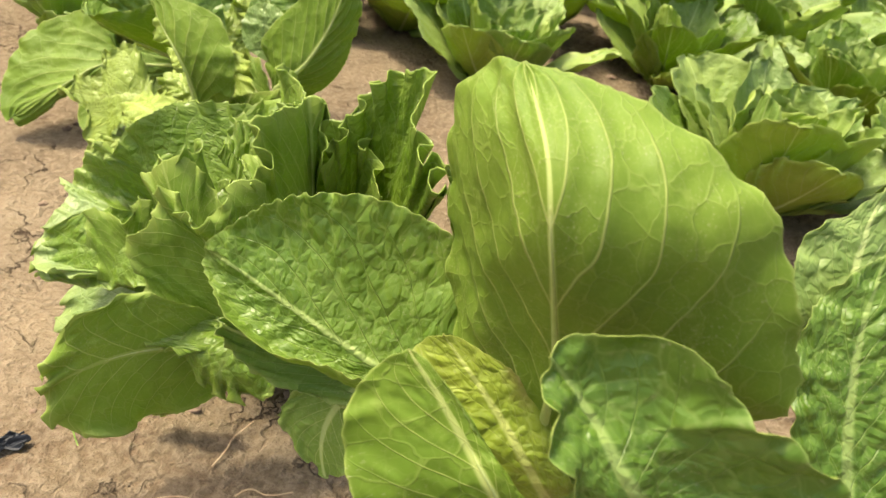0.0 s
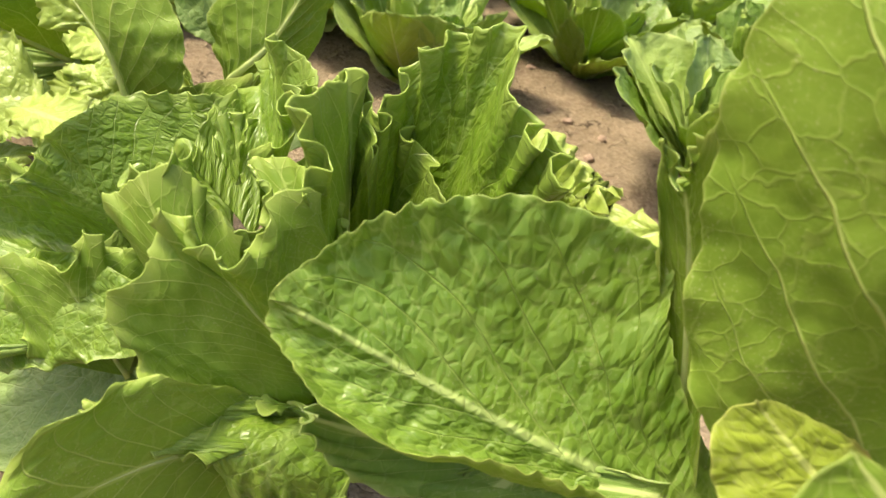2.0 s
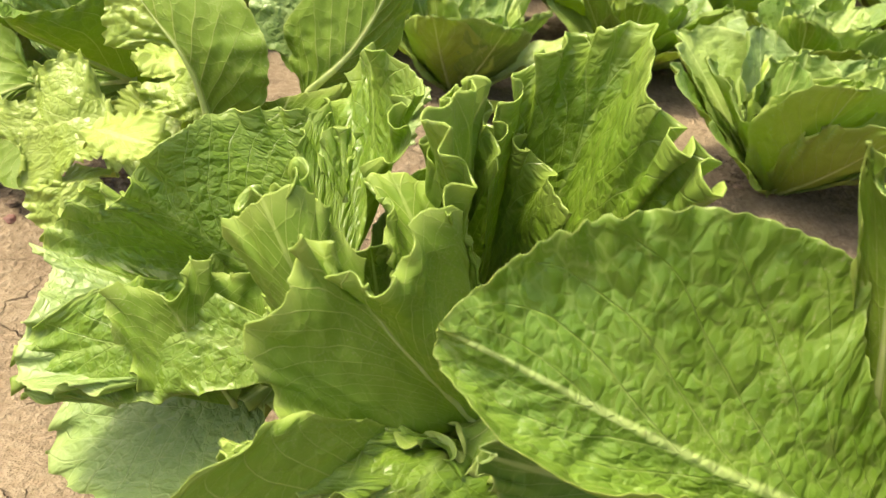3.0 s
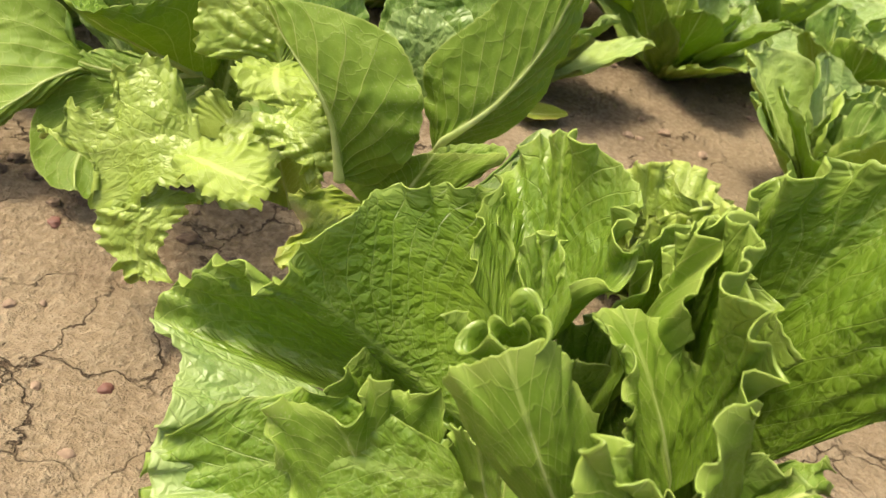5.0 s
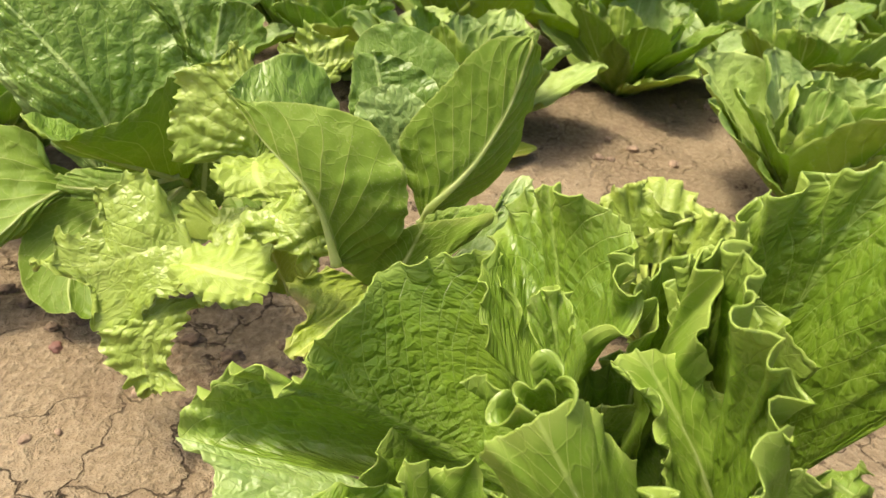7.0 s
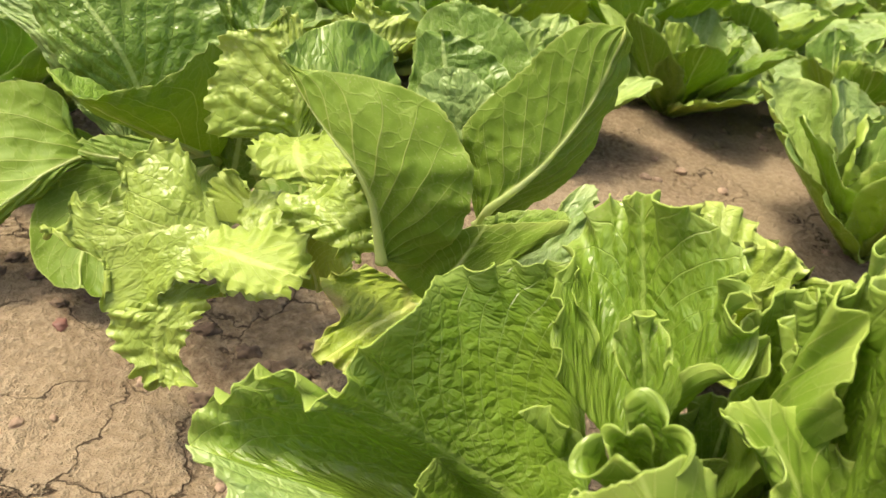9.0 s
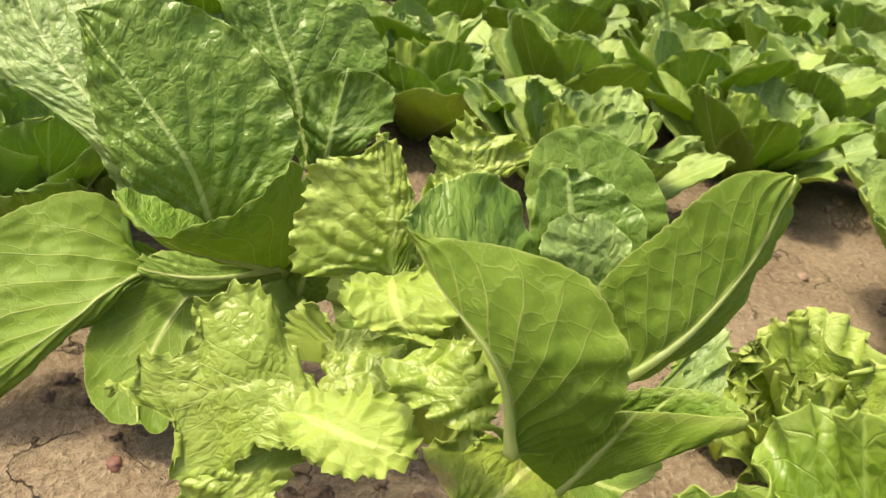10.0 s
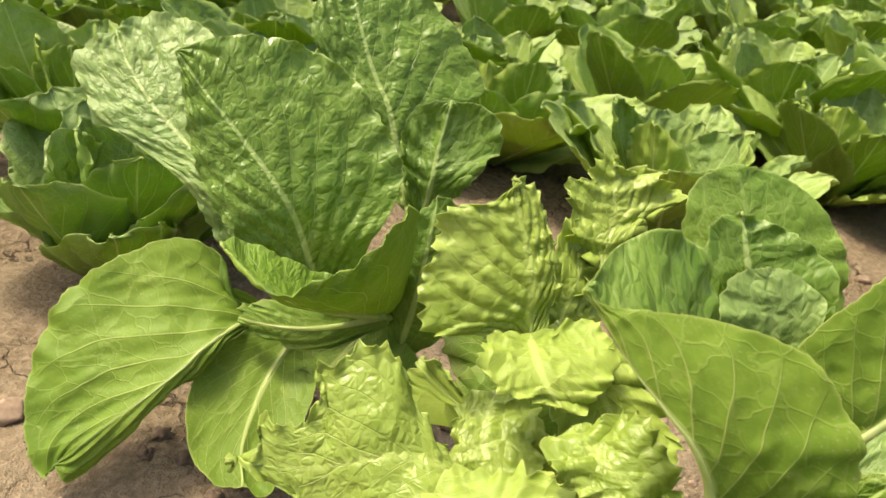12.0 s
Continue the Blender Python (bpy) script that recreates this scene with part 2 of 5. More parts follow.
def soil_material():
    k = Nodes("dry_soil")
    place = k.add("TexCoord").outputs["Object"]
    wide = k.add("TexNoise", None, Vector=place, Scale=5.0, Detail=6.0).outputs[0]
    damp = k.add("TexNoise", None, Vector=place, Scale=14.0, Detail=5.0).outputs[0]
    grit = k.add("TexNoise", None, Vector=place, Scale=150.0, Detail=6.0).outputs[0]
    dustn = k.add("TexNoise", None, Vector=place, Scale=700.0, Detail=3.0).outputs[0]
    warp = k.add("VectorMath", {"operation": "ADD"}, i0=place, i1=k.add("VectorMath", {"operation": "SCALE"}, i0=k.add("TexNoise", None, Vector=place, Scale=30.0, Detail=6.0).outputs[1], Scale=0.07).outputs[0]).outputs[0]
    crack = k.add("TexVoronoi", {"feature": "DISTANCE_TO_EDGE"}, Vector=warp, Scale=13.0).outputs["Distance"]
    cut = k.math("MULTIPLY", k.ramp(crack, 0.016, 0.003), k.ramp(k.add("TexNoise", None, Vector=place, Scale=9.0, Detail=3.0).outputs[0], 0.46, 0.56))
    colour = k.mix(k.ramp(wide, 0.32, 0.68), rgb(0.175, 0.125, 0.074), rgb(0.29, 0.222, 0.145))
    colour = k.mix(k.math("MULTIPLY", k.ramp(damp, 0.50, 0.72), 0.7), colour, rgb(0.15, 0.10, 0.066))
    colour = k.mix(k.math("MULTIPLY", k.ramp(grit, 0.42, 0.62), 0.5), colour, rgb(0.355, 0.285, 0.195))
    colour = k.mix(k.math("MULTIPLY", k.ramp(dustn, 0.56, 0.68), 0.5), colour, rgb(0.13, 0.085, 0.055))
    grain = k.add("TexVoronoi", None, Vector=warp, Scale=130.0).outputs["Distance"]
    colour = k.mix(k.math("MULTIPLY", k.ramp(grain, 0.14, 0.06), 0.5), colour, rgb(0.17, 0.11, 0.075))
    colour = k.mix(k.math("MULTIPLY", cut, 0.8), colour, rgb(0.07, 0.045, 0.03))
    height = k.math("ADD", k.math("MULTIPLY", grit, 1.3), k.math("MULTIPLY", dustn, 0.4))
    height = k.math("ADD", height, k.math("MULTIPLY", damp, -0.8))
    height = k.math("SUBTRACT", height, k.math("MULTIPLY", cut, 1.4))
    bump = k.add("Bump", None, Strength=1.0, Distance=0.006, Height=height)
    return k.finish(k.add("BsdfPrincipled", None, Base_Color=colour, Roughness=0.95, Specular_IOR_Level=0.1, Normal=bump.outputs[0]).outputs[0])


RIB, SOIL = rib_material(), soil_material()


# ---- the ground ----
def ground_height(x, y):
    """The bed rises a little towards the near end, with shallow clods and hollows."""
    s = min(1.0, max(0.0, (0.72 - y) / 0.26))
    z = 0.055 * s * s * (3 - 2 * s)
    z += 0.010 * noise.noise((x * 5.0, y * 5.0, 0.3)) + 0.004 * noise.noise((x * 19.0, y * 19.0, 1.7))
    return z


def ground():
    xs = np.concatenate((-np.geomspace(60, 1.05, 16), np.linspace(-1.0, 1.6, 330), np.geomspace(1.65, 60, 16)))
    ys = np.concatenate((-np.geomspace(60, 0.05, 18), np.linspace(0.0, 2.4, 300), np.geomspace(2.45, 80, 18)))
    verts = []
    for y in ys:
        for x in xs:
            near = -1.0 <= x <= 1.6 and 0.0 <= y <= 2.4
            z = ground_height(x, y) if abs(x) < 5 and -3 < y < 8 else (0.055 if y < 0.5 else 0.0)
            if near:
                n = noise.noise((x * 55.0, y * 55.0, 5.0))
                z += 0.0035 * n + 0.002 * noise.noise((x * 140.0, y * 140.0, 9.0))
            verts.append((x, y, z))
    w = len(xs)
    faces = [(j * w + i, j * w + i + 1, (j + 1) * w + i + 1, (j + 1) * w + i) for j in range(len(ys) - 1) for i in range(w - 1)]
    me = bpy.data.meshes.new("ground")
    me.from_pydata(verts, [], faces)
    me.polygons.foreach_set("use_smooth", [True] * len(faces))
    me.materials.append(SOIL)
    return tagged(new("ground", me), "dry cracked light brown garden soil between lettuces", "ground", kind="structure")


ground()


# ---- lettuce leaves ----
def blade_points(base, mid, tip, left, right, seed, nu, nv, vm=0.55, full=0.6, stalk=0.1, fold=0.0, curl=(0.0, 0.0), nod=0.0,
                 ruffle=0.0, waves=9, deep=3.0, roll=0.0, frill=0.0, tooth=0.02, teeth=40, blister=0.0015, cells=95, twist=0.0, fan=0.0, ribs=0.0):
    """The middle sheet of a leaf through its base, the rib at its widest, its tip and the two margins there; also its rib."""
    base, mid, tip, left, right = (np.array(p, float) for p in (base, mid, tip, left, right))
    vm_bend = (mid - (1 - vm) ** 2 * base - vm ** 2 * tip) / (2 * vm * (1 - vm))
    rnd = random.Random(seed)
    s = np.linspace(0, 1, nv)[:, None]
    v = 1 - (1 - s) ** 1.7
    u = np.linspace(-1, 1, nu)[None, :]
    u = np.sign(u) * np.abs(u) ** 0.8
    au = np.abs(u)
    spine = ((1 - v) ** 2)[..., None] * base + (2 * v * (1 - v))[..., None] * vm_bend + (v ** 2)[..., None] * tip
    a = math.log(0.5) / math.log(vm)
    # the outline: a stalk that widens into the blade and closes in a round tip
    f = np.sin(np.pi * np.clip(v, 0, 1) ** a) ** full
    low = np.clip(v / vm, 0, 1)
    f = np.where(v < vm, np.maximum(f, stalk + (1 - stalk) * low ** 1.5), f)
    chord, cup = (right - left) / 2, (right + left) / 2 - mid
    q = u * np.sqrt(1 - v)                                     # runs along the margin: -1 at the foot, 0 at the tip, 1 at the foot
    m = math.pi * q
    edge = 1 - (1 - au) * np.clip((1 - v) * 3.0, 0, 1) ** 0.5  # 1 on the margin
    start = np.clip(v * 5, 0, 1)
    if fan:
        # a fan: the far margin is broad instead of closing in a tip
        v = s ** 0.9
        f = np.where(v < vm, stalk + (1 - stalk) * np.sin(0.5 * np.pi * np.clip(v / vm, 0, 1)) ** 1.3, 1 - 0.10 * np.clip((v - vm) / (1 - vm), 0, 1) ** 2)
        reach = v * (1 - fan * au ** 2.6)
        spine = ((1 - reach) ** 2)[..., None] * base + (2 * reach * (1 - reach))[..., None] * vm_bend + (reach ** 2)[..., None] * tip
        m = 1.55 * np.arctan2(u, np.maximum(v - 0.25, -0.6) * np.ones_like(u))
        q = m / math.pi
        edge = np.minimum(1.0, (v ** 8 + au ** 8) ** 0.125)
        start = np.clip((v - 0.15) * 4, 0, 1)
    wander = q * teeth + 0.4 * np.sin(m * 5 + seed) + 0.25 * np.sin(m * 13 + seed * 2)
    jag = np.abs((wander % 1.0) - 0.4) * 2 - 0.6
    jag = jag * (0.6 + 0.4 * np.sin(m * 7 + seed * 3))
    lobes = 0.045 * np.sin(m * 3 + rnd.uniform(0, 6)) + 0.03 * np.sin(m * 7 + rnd.uniform(0, 6))
    g = f * (1 + tooth * edge ** 8 * jag * 2 + lobes * edge ** 2)
    p = spine + (g * u)[..., None] * chord + (g * (fold * au + (1 - fold) * au ** 2))[..., None] * cup
    if twist:
        axis = Vector(tip - base).normalized()
        for j in range(nv):
            r = np.array(Matrix.Rotation(radians(twist) * (v[j, 0] - vm), 3, axis))
            p[j] = (p[j] - spine[j, 0]) @ r.T + spine[j, 0]
    du, dv = np.gradient(p, axis=1), np.gradient(p, axis=0)
    n = np.cross(du, dv)
    n /= np.linalg.norm(n, axis=2, keepdims=True) + 1e-12
    n[-1] = n[-2]
    size, length = float(np.linalg.norm(chord)), float(np.linalg.norm(tip - base))
    tail = np.clip((v - vm) / (1 - vm), 0, 1)
    if fan:
        tail = np.clip(v ** 4 * (1 - 0.75 * au ** 4) + 0 * u, 0, 1)
    out = (np.sign(u) * np.sqrt(1 - tail ** 2))[..., None] * chord / (size + 1e-9) + tail[..., None] * (tip - mid) / (np.linalg.norm(tip - mid) + 1e-9)
    side = np.where(u < 0, curl[0], curl[1])
    p = p + n * (side * size * g * au ** 4 + nod * size * v ** 4)[..., None]
    if ruffle:
        ph = [rnd.uniform(0, 6.28) for _ in range(6)]
        drift = 0.9 * np.sin(m * 2 + ph[3]) + 0.6 * np.sin(m * 4.3 + ph[4])
        wave = waves * m + ph[0] + drift
        w = np.sin(wave) + 0.25 * np.sin(1.9 * wave + ph[1])
        amp = ruffle * (0.85 + 0.3 * np.sin(m * 2.3 + ph[5]))
        along = np.cross(n, out)
        p = p + n * (amp * edge ** deep * start * w)[..., None]
        p = p + along * (0.9 * amp * edge ** (deep + 2) * start * np.sin(2 * wave + 0.6))[..., None]
        p = p - out * (0.4 * amp * edge ** (deep + 1) * start * (1 - np.cos(2 * wave)))[..., None]
    if roll:
        # the rim turns over to one side
        t = np.clip((edge - 0.72) / 0.28, 0, 1) * start
        p = p + n * (roll * np.sin(t * 2.2))[..., None] - out * (abs(roll) * 0.9 * (1 - np.cos(t * 2.4)))[..., None]
    if frill:
        ph = rnd.uniform(0, 6)
        k = 30.0
        d2 = np.sin(m * 5 + ph)
        p = p + n * (frill * edge ** 7 * np.sin(k * m + 2 * d2) * start)[..., None]
        p = p + out * (0.8 * frill * edge ** 7 * np.sin(k * 1.37 * m + ph) * start)[..., None]
    if ribs:
        # grooves along the side veins
        slant = v - 0.45 * au ** 0.85
        phase = (9.0 * np.maximum(slant + 0.47, 0.0) ** 0.62) % 1.0
        p = p - n * (ribs * (np.sin(np.pi * phase) ** 3 - 0.4) * np.clip((1 - au) * 2.5, 0, 1) * np.clip(au * 8, 0, 1))[..., None]
    if blister:
        for j in range(nv):
            for i in range(nu):
                x, y = u[0, i] * size * f[j, 0], v[j, 0] * length
                x, y = x + 0.004 * noise.noise((x * 60, y * 60, 3.0)), y + 0.004 * noise.noise((x * 60, y * 60, 8.0))
                d = noise.voronoi((x * cells, y * cells - abs(x) * cells * 0.5, seed))[0]
                b = min(0.55, d[1] - d[0]) * 1.8 - 0.3 + 0.8 * noise.noise((x * 26, y * 26, seed))
                p[j, i] += n[j, i] * blister * b * min(1.0, abs(u[0, i]) * 4) * min(1.0, f[j, 0] * 1.5)
    return p, n, np.broadcast_to(u, (nv, nu)), np.broadcast_to(v, (nv, nu)), f, edge, size, length


def leaf_mesh(name, skin, face, thick, points):
    """Closes the sheet into a thin solid whose two sides have their own skins. face: 1 when the upper skin is on the normal's side."""
    p, n, u, v, f, edge, size, length = points[:8]
    rise = points[8] if len(points) > 8 else 0.0
    nv, nu = p.shape[:2]
    t = thick * (0.35 + 0.65 * (1 - np.abs(u)) ** 0.5)
    verts = np.concatenate(((p + n * t[..., None]).reshape(-1, 3), (p - n * t[..., None]).reshape(-1, 3)))
    k = nu * nv
    grid = np.arange(k).reshape(nv, nu)
    a, b, c, d = grid[:-1, :-1].ravel(), grid[:-1, 1:].ravel(), grid[1:, 1:].ravel(), grid[1:, :-1].ravel()
    top = np.stack((a, b, c, d), 1)
    low = np.stack((d, c, b, a), 1) + k
    loop = np.concatenate((grid[0, :], grid[1:, -1], grid[-1, -2::-1], grid[-2:0:-1, 0]))
    nxt = np.roll(loop, -1)
    rim = np.stack((nxt, loop, loop + k, nxt + k), 1)
    faces = np.concatenate((top, low, rim))
    me = bpy.data.meshes.new(name)
    me.from_pydata(verts.tolist(), [], faces.tolist())
    me.polygons.foreach_set("use_smooth", [True] * len(faces))
    first, second = (0, 1) if face > 0 else (1, 0)
    me.polygons.foreach_set("material_index", [first] * len(top) + [second] * (len(low) + len(rim)))
    for m in SKINS[skin]:
        me.materials.append(m)
    corner = np.empty(len(me.loops), dtype=np.int32)
    me.loops.foreach_get("vertex_index", corner)
    corner %= k
    uu, vv = u.ravel()[corner], v.ravel()[corner]
    ff = np.repeat(f, nu, axis=1).ravel()[corner]
    for key, x, y in (("leaf", 0.5 + 0.5 * uu, vv - rise * np.abs(uu) ** 0.85), ("size", uu * ff * size, vv * length), ("rim", edge.ravel()[corner], vv)):
        me.uv_layers.new(name=key).data.foreach_set("uv", np.stack((x, y), 1).ravel())
    return me


def rib_mesh(points, face, thick, sides=8):
    """The stalk and midrib: a tapering half-round bar along the underside."""
    p, n, u, v, f, edge, size, length = points[:8]
    nv, nu = p.shape[:2]
    mid = nu // 2
    rows = range(0, int(nv * 0.8), 2)
    verts, faces = [], []
    centre = p[:, mid]
    for j in rows:
        q = min(nv - 1, j + 1)
        along = centre[q] - centre[max(0, j - 1)]
        along /= np.linalg.norm(along) + 1e-9
        down = -face * n[j, mid]
        down = down - along * (down @ along)
        down /= np.linalg.norm(down) + 1e-9
        across = np.cross(along, down)
        r = thick * (1 - 0.96 * min(1.0, j / nv / 0.8) ** 0.6)
        for s in range(sides):
            w = 2 * math.pi * s / sides
            verts.append(centre[j] + across * r * 1.1 * math.cos(w) + down * r * (0.55 + 0.75 * math.sin(w)))
    k = len(verts) // sides
    for j in range(k - 1):
        for s in range(sides):
            t = (s + 1) % sides
            faces.append((j * sides + s, j * sides + t, (j + 1) * sides + t, (j + 1) * sides + s))
    faces.append(tuple(range(sides))[::-1])
    faces.append(tuple((k - 1) * sides + s for s in range(sides)))
    me = bpy.data.meshes.new("midrib")
    me.from_pydata([tuple(x) for x in verts], [], faces)
    me.polygons.foreach_set("use_smooth", [True] * len(faces))
    me.materials.append(RIB)
    return me


def plant(name, label, category, place, group=""):
    ob = new(name)
    ob.location = place
    ob.empty_display_size = 0.03
    return tagged(ob, label, category, group)


LEAF = [0]


def leaf(owner, skin, face, base, mid, tip, left, right, label="", nu=61, nv=71, thick=0.0004, rib=0.0026, **shape):
    """One leaf with its midrib, as a part of a plant. Places are in the world."""
    LEAF[0] += 1
    for key in ("roll", "nod"):
        shape[key] = face * shape.get(key, 0.0)
    shape["curl"] = tuple(face * c for c in shape.get("curl", (0.0, 0.0)))
    points = blade_points(base, mid, tip, left, right, shape.pop("seed", LEAF[0]), nu, nv, **shape)
    foot = np.array(owner.location)
    points = (points[0] - foot,) + points[1:]
    blade = new("leaf", leaf_mesh("leaf", skin, face, thick, points))
    blade.parent = owner
    tagged(blade, label)
    if rib:
        bar = new("midrib", rib_mesh(points, face, rib))
        bar.parent = blade
    return blade


def fan_leaf(owner, skin, face, base, rim, label="", nu=131, nv=41, thick=0.0004, rib=0.0016, bow=0.08, ruffle=0.005, wave=0.024, deep=6.0,
             tooth=0.0010, pitch=0.006, roll=0.0, frill=0.0, blister=0.0011, cells=95, lobe=0.0, lead=0.5):
    """A fan-shaped leaf that spreads from its foot to a wavy margin led through a few guide points."""
    LEAF[0] += 1
    seed = LEAF[0]
    rnd = random.Random(seed)
    base, g = np.array(base, float), np.array(rim, float)
    # a smooth line through the guides, in even steps
    ends = np.concatenate((2 * g[:1] - g[1:2], g, 2 * g[-1:] - g[-2:-1]))
    line = []
    for i in range(len(g) - 1):
        a, b, c, d = ends[i:i + 4]
        for q in np.linspace(0, 1, 40, endpoint=False):
            line.append(0.5 * (2 * b + (c - a) * q + (2 * a - 5 * b + 4 * c - d) * q * q + (3 * b - a - 3 * c + d) * q ** 3))
    line = np.array(line + [g[-1]])
    run = np.concatenate(((0.0,), np.cumsum(np.linalg.norm(np.diff(line, axis=0), axis=1))))
    total = float(run[-1])
    arc = total * np.interp(np.linspace(0, 1, nu), (0.0, 0.5, 1.0), (0.0, lead, 1.0))
    margin = np.stack([np.interp(arc, run, line[:, i]) for i in range(3)], 1)
    calm = margin.copy()
    step = np.linspace(0, 1, nu)
    for i in range(nu):
        k = np.exp(-0.5 * ((arc - arc[i]) / max(1e-6, min(0.020, arc[i] + 0.001, total - arc[i] + 0.001))) ** 2)
        calm[i] = (margin * k[:, None]).sum(0) / k.sum()
    detail, margin = margin - calm, calm
    facing = np.cross(np.diff(margin, axis=0), margin[1:] - base).sum(0)
    facing /= np.linalg.norm(facing) + 1e-12
    r = (1 - (1 - np.linspace(0, 1, nv)) ** 1.35)[:, None]
    u = np.linspace(-1, 1, nu)[None, :]
    reach = np.linalg.norm(margin - base, axis=1)
    bend = base + 0.5 * (margin - base) - facing * (bow * face * reach)[:, None]
    p = ((1 - r) ** 2)[..., None] * base + (2 * r * (1 - r))[..., None] * bend + (r ** 2)[..., None] * margin
    p = p + (r ** 5)[..., None] * detail

    def frame_of(p):
        du, dv = np.gradient(p, axis=1), np.gradient(p, axis=0)
        n = np.cross(du, dv)
        n /= np.linalg.norm(n, axis=2, keepdims=True) + 1e-12
        n[0] = n[1]
        out = dv / (np.linalg.norm(dv, axis=2, keepdims=True) + 1e-12)
        return n, out
    n, out = frame_of(p)
    along = np.cross(n, out)
    ph = [rnd.uniform(0, 6.28) for _ in range(8)]
    m = arc[None, :] / total * 2 * math.pi
    phase = 2 * math.pi * arc[None, :] / wave + 1.1 * np.sin(1.3 * m + ph[0]) + 0.8 * np.sin(2.9 * m + ph[1])
    amp = ruffle * (0.75 + 0.45 * np.sin(1.7 * m + ph[2]) + 0.25 * np.sin(4.1 * m + ph[3]))
    p = p + n * (amp * r ** deep * (np.sin(phase) + 0.22 * np.sin(2.3 * phase + ph[4])))[..., None]
    p = p + along * (0.75 * amp * r ** (deep + 3) * np.sin(2 * phase + 0.5))[..., None]
    p = p - out * (0.30 * amp * r ** (deep + 1) * (1 - np.cos(2 * phase + 0.7)))[..., None]
    p = p + n * (1.6 * ruffle * r ** 3 * 0.4 * np.sin(0.9 * m * 2 + ph[5]))[..., None]
    if roll:
        t = np.clip((r - 0.72) / 0.28, 0, 1)
        k = face * roll * (0.7 + 0.3 * np.sin(2.2 * m + ph[6]))
        p = p + n * (k * np.sin(t * 2.2))[..., None] - out * (abs(roll) * 0.9 * (1 - np.cos(t * 2.3)))[..., None]
    w = arc[None, :] / pitch + 0.5 * np.sin(3 * m + ph[6])
    jag = (np.abs((w % 1.0) - 0.35) * 2 - 0.6) * (0.65 + 0.35 * np.sin(5 * m + ph[7]))
    p = p + out * (tooth * r ** 9 * jag)[..., None]
    if lobe:
        cut = np.maximum(0.0, np.sin(2 * math.pi * arc[None, :] / 0.021 + 1.2 * np.sin(2 * m + ph[3]))) ** 3
        p = p - out * (lobe * r ** 9 * cut * (0.6 + 0.5 * np.sin(3.1 * m + ph[4])))[..., None]
    if frill:
        k = 2 * math.pi * arc[None, :] / 0.0075
        p = p + n * (frill * r ** 12 * np.sin(k + 1.5 * np.sin(2 * m + ph[1])))[..., None]
        p = p + out * (0.7 * frill * r ** 12 * np.sin(k * 0.61 + ph[2]))[..., None]
    length, size = float(reach.mean()), total / 2
    if blister:
        n, out = frame_of(p)
        for j in range(2, nv):
            for i in range(nu):
                x, y = u[0, i] * size * r[j, 0] * 0.8, r[j, 0] * length
                d = noise.voronoi((x * cells, y * cells * 0.8, seed))[0]
                b = min(0.55, d[1] - d[0]) * 1.8 - 0.3 + 0.8 * noise.noise((x * 26, y * 26, seed))
                p[j, i] += n[j, i] * face * blister * b * min(1.0, (1 - r[j, 0]) * 5 + 0.2)
    n, out = frame_of(p)
    points = (p - np.array(owner.location), n, np.broadcast_to(u, (nv, nu)), np.broadcast_to(r, (nv, nu)), r, np.broadcast_to(r, (nv, nu)), size, length, 0.65)
    blade = new("leaf", leaf_mesh("leaf", skin, face, thick, points))
    blade.parent = owner
    tagged(blade, label)
    if rib:
        bar = new("midrib", rib_mesh(points, face, rib))
        bar.parent = blade
    return blade


def rolled_leaf(owner, skin, foot, mouth, radius, sweep, start, seed, flare=0.5, waves=5, wave=0.003, nu=73, nv=25):
    """A heart leaf rolled into a loose tube that opens in a wavy, turned-out mouth."""
    foot, mouth = np.array(foot), np.array(mouth)
    axis = mouth - foot
    high = np.linalg.norm(axis)
    axis = axis / high
    a = np.cross(axis, (1.0, 0.0, 0.0))
    a /= np.linalg.norm(a)
    b = np.cross(axis, a)
    v = np.linspace(0, 1, nv)[:, None]
    u = np.linspace(-1, 1, nu)[None, :]
    w = radians(start) + radians(sweep) * u
    ripple = np.sin(waves * w + seed) + 0.4 * np.sin(waves * 1.7 * w + seed * 2)
    r = radius * (0.55 + 0.45 * v ** 0.7 + 0.10 * u) + radius * flare * v ** 8 + wave * v ** 6 * ripple
    rise = high * v * (1 - 0.12 * np.abs(u) ** 3) - radius * 0.55 * flare * v ** 14 + wave * v ** 5 * np.sin(waves * w * 1.3 + 1.0 + seed)
    p = foot + r[..., None] * (np.cos(w)[..., None] * a + np.sin(w)[..., None] * b) + rise[..., None] * axis
    n = np.cross(np.gradient(p, axis=1), np.gradient(p, axis=0))
    n /= np.linalg.norm(n, axis=2, keepdims=True) + 1e-12
    f = np.ones((nv, 1))
    edge = np.maximum(v + 0 * u, np.abs(u) + 0 * v)
    outward = -1 if (n[nv // 2, nu // 2] @ (p[nv // 2, nu // 2] - (foot + axis * high * 0.5))) > 0 else 1
    points = (p - np.array(owner.location), n, np.broadcast_to(u, (nv, nu)), np.broadcast_to(v, (nv, nu)), f, edge, radius * radians(sweep), float(high))
    blade = new("leaf", leaf_mesh("leaf", skin, outward, 0.0004, points))
    blade.parent = owner
    return blade


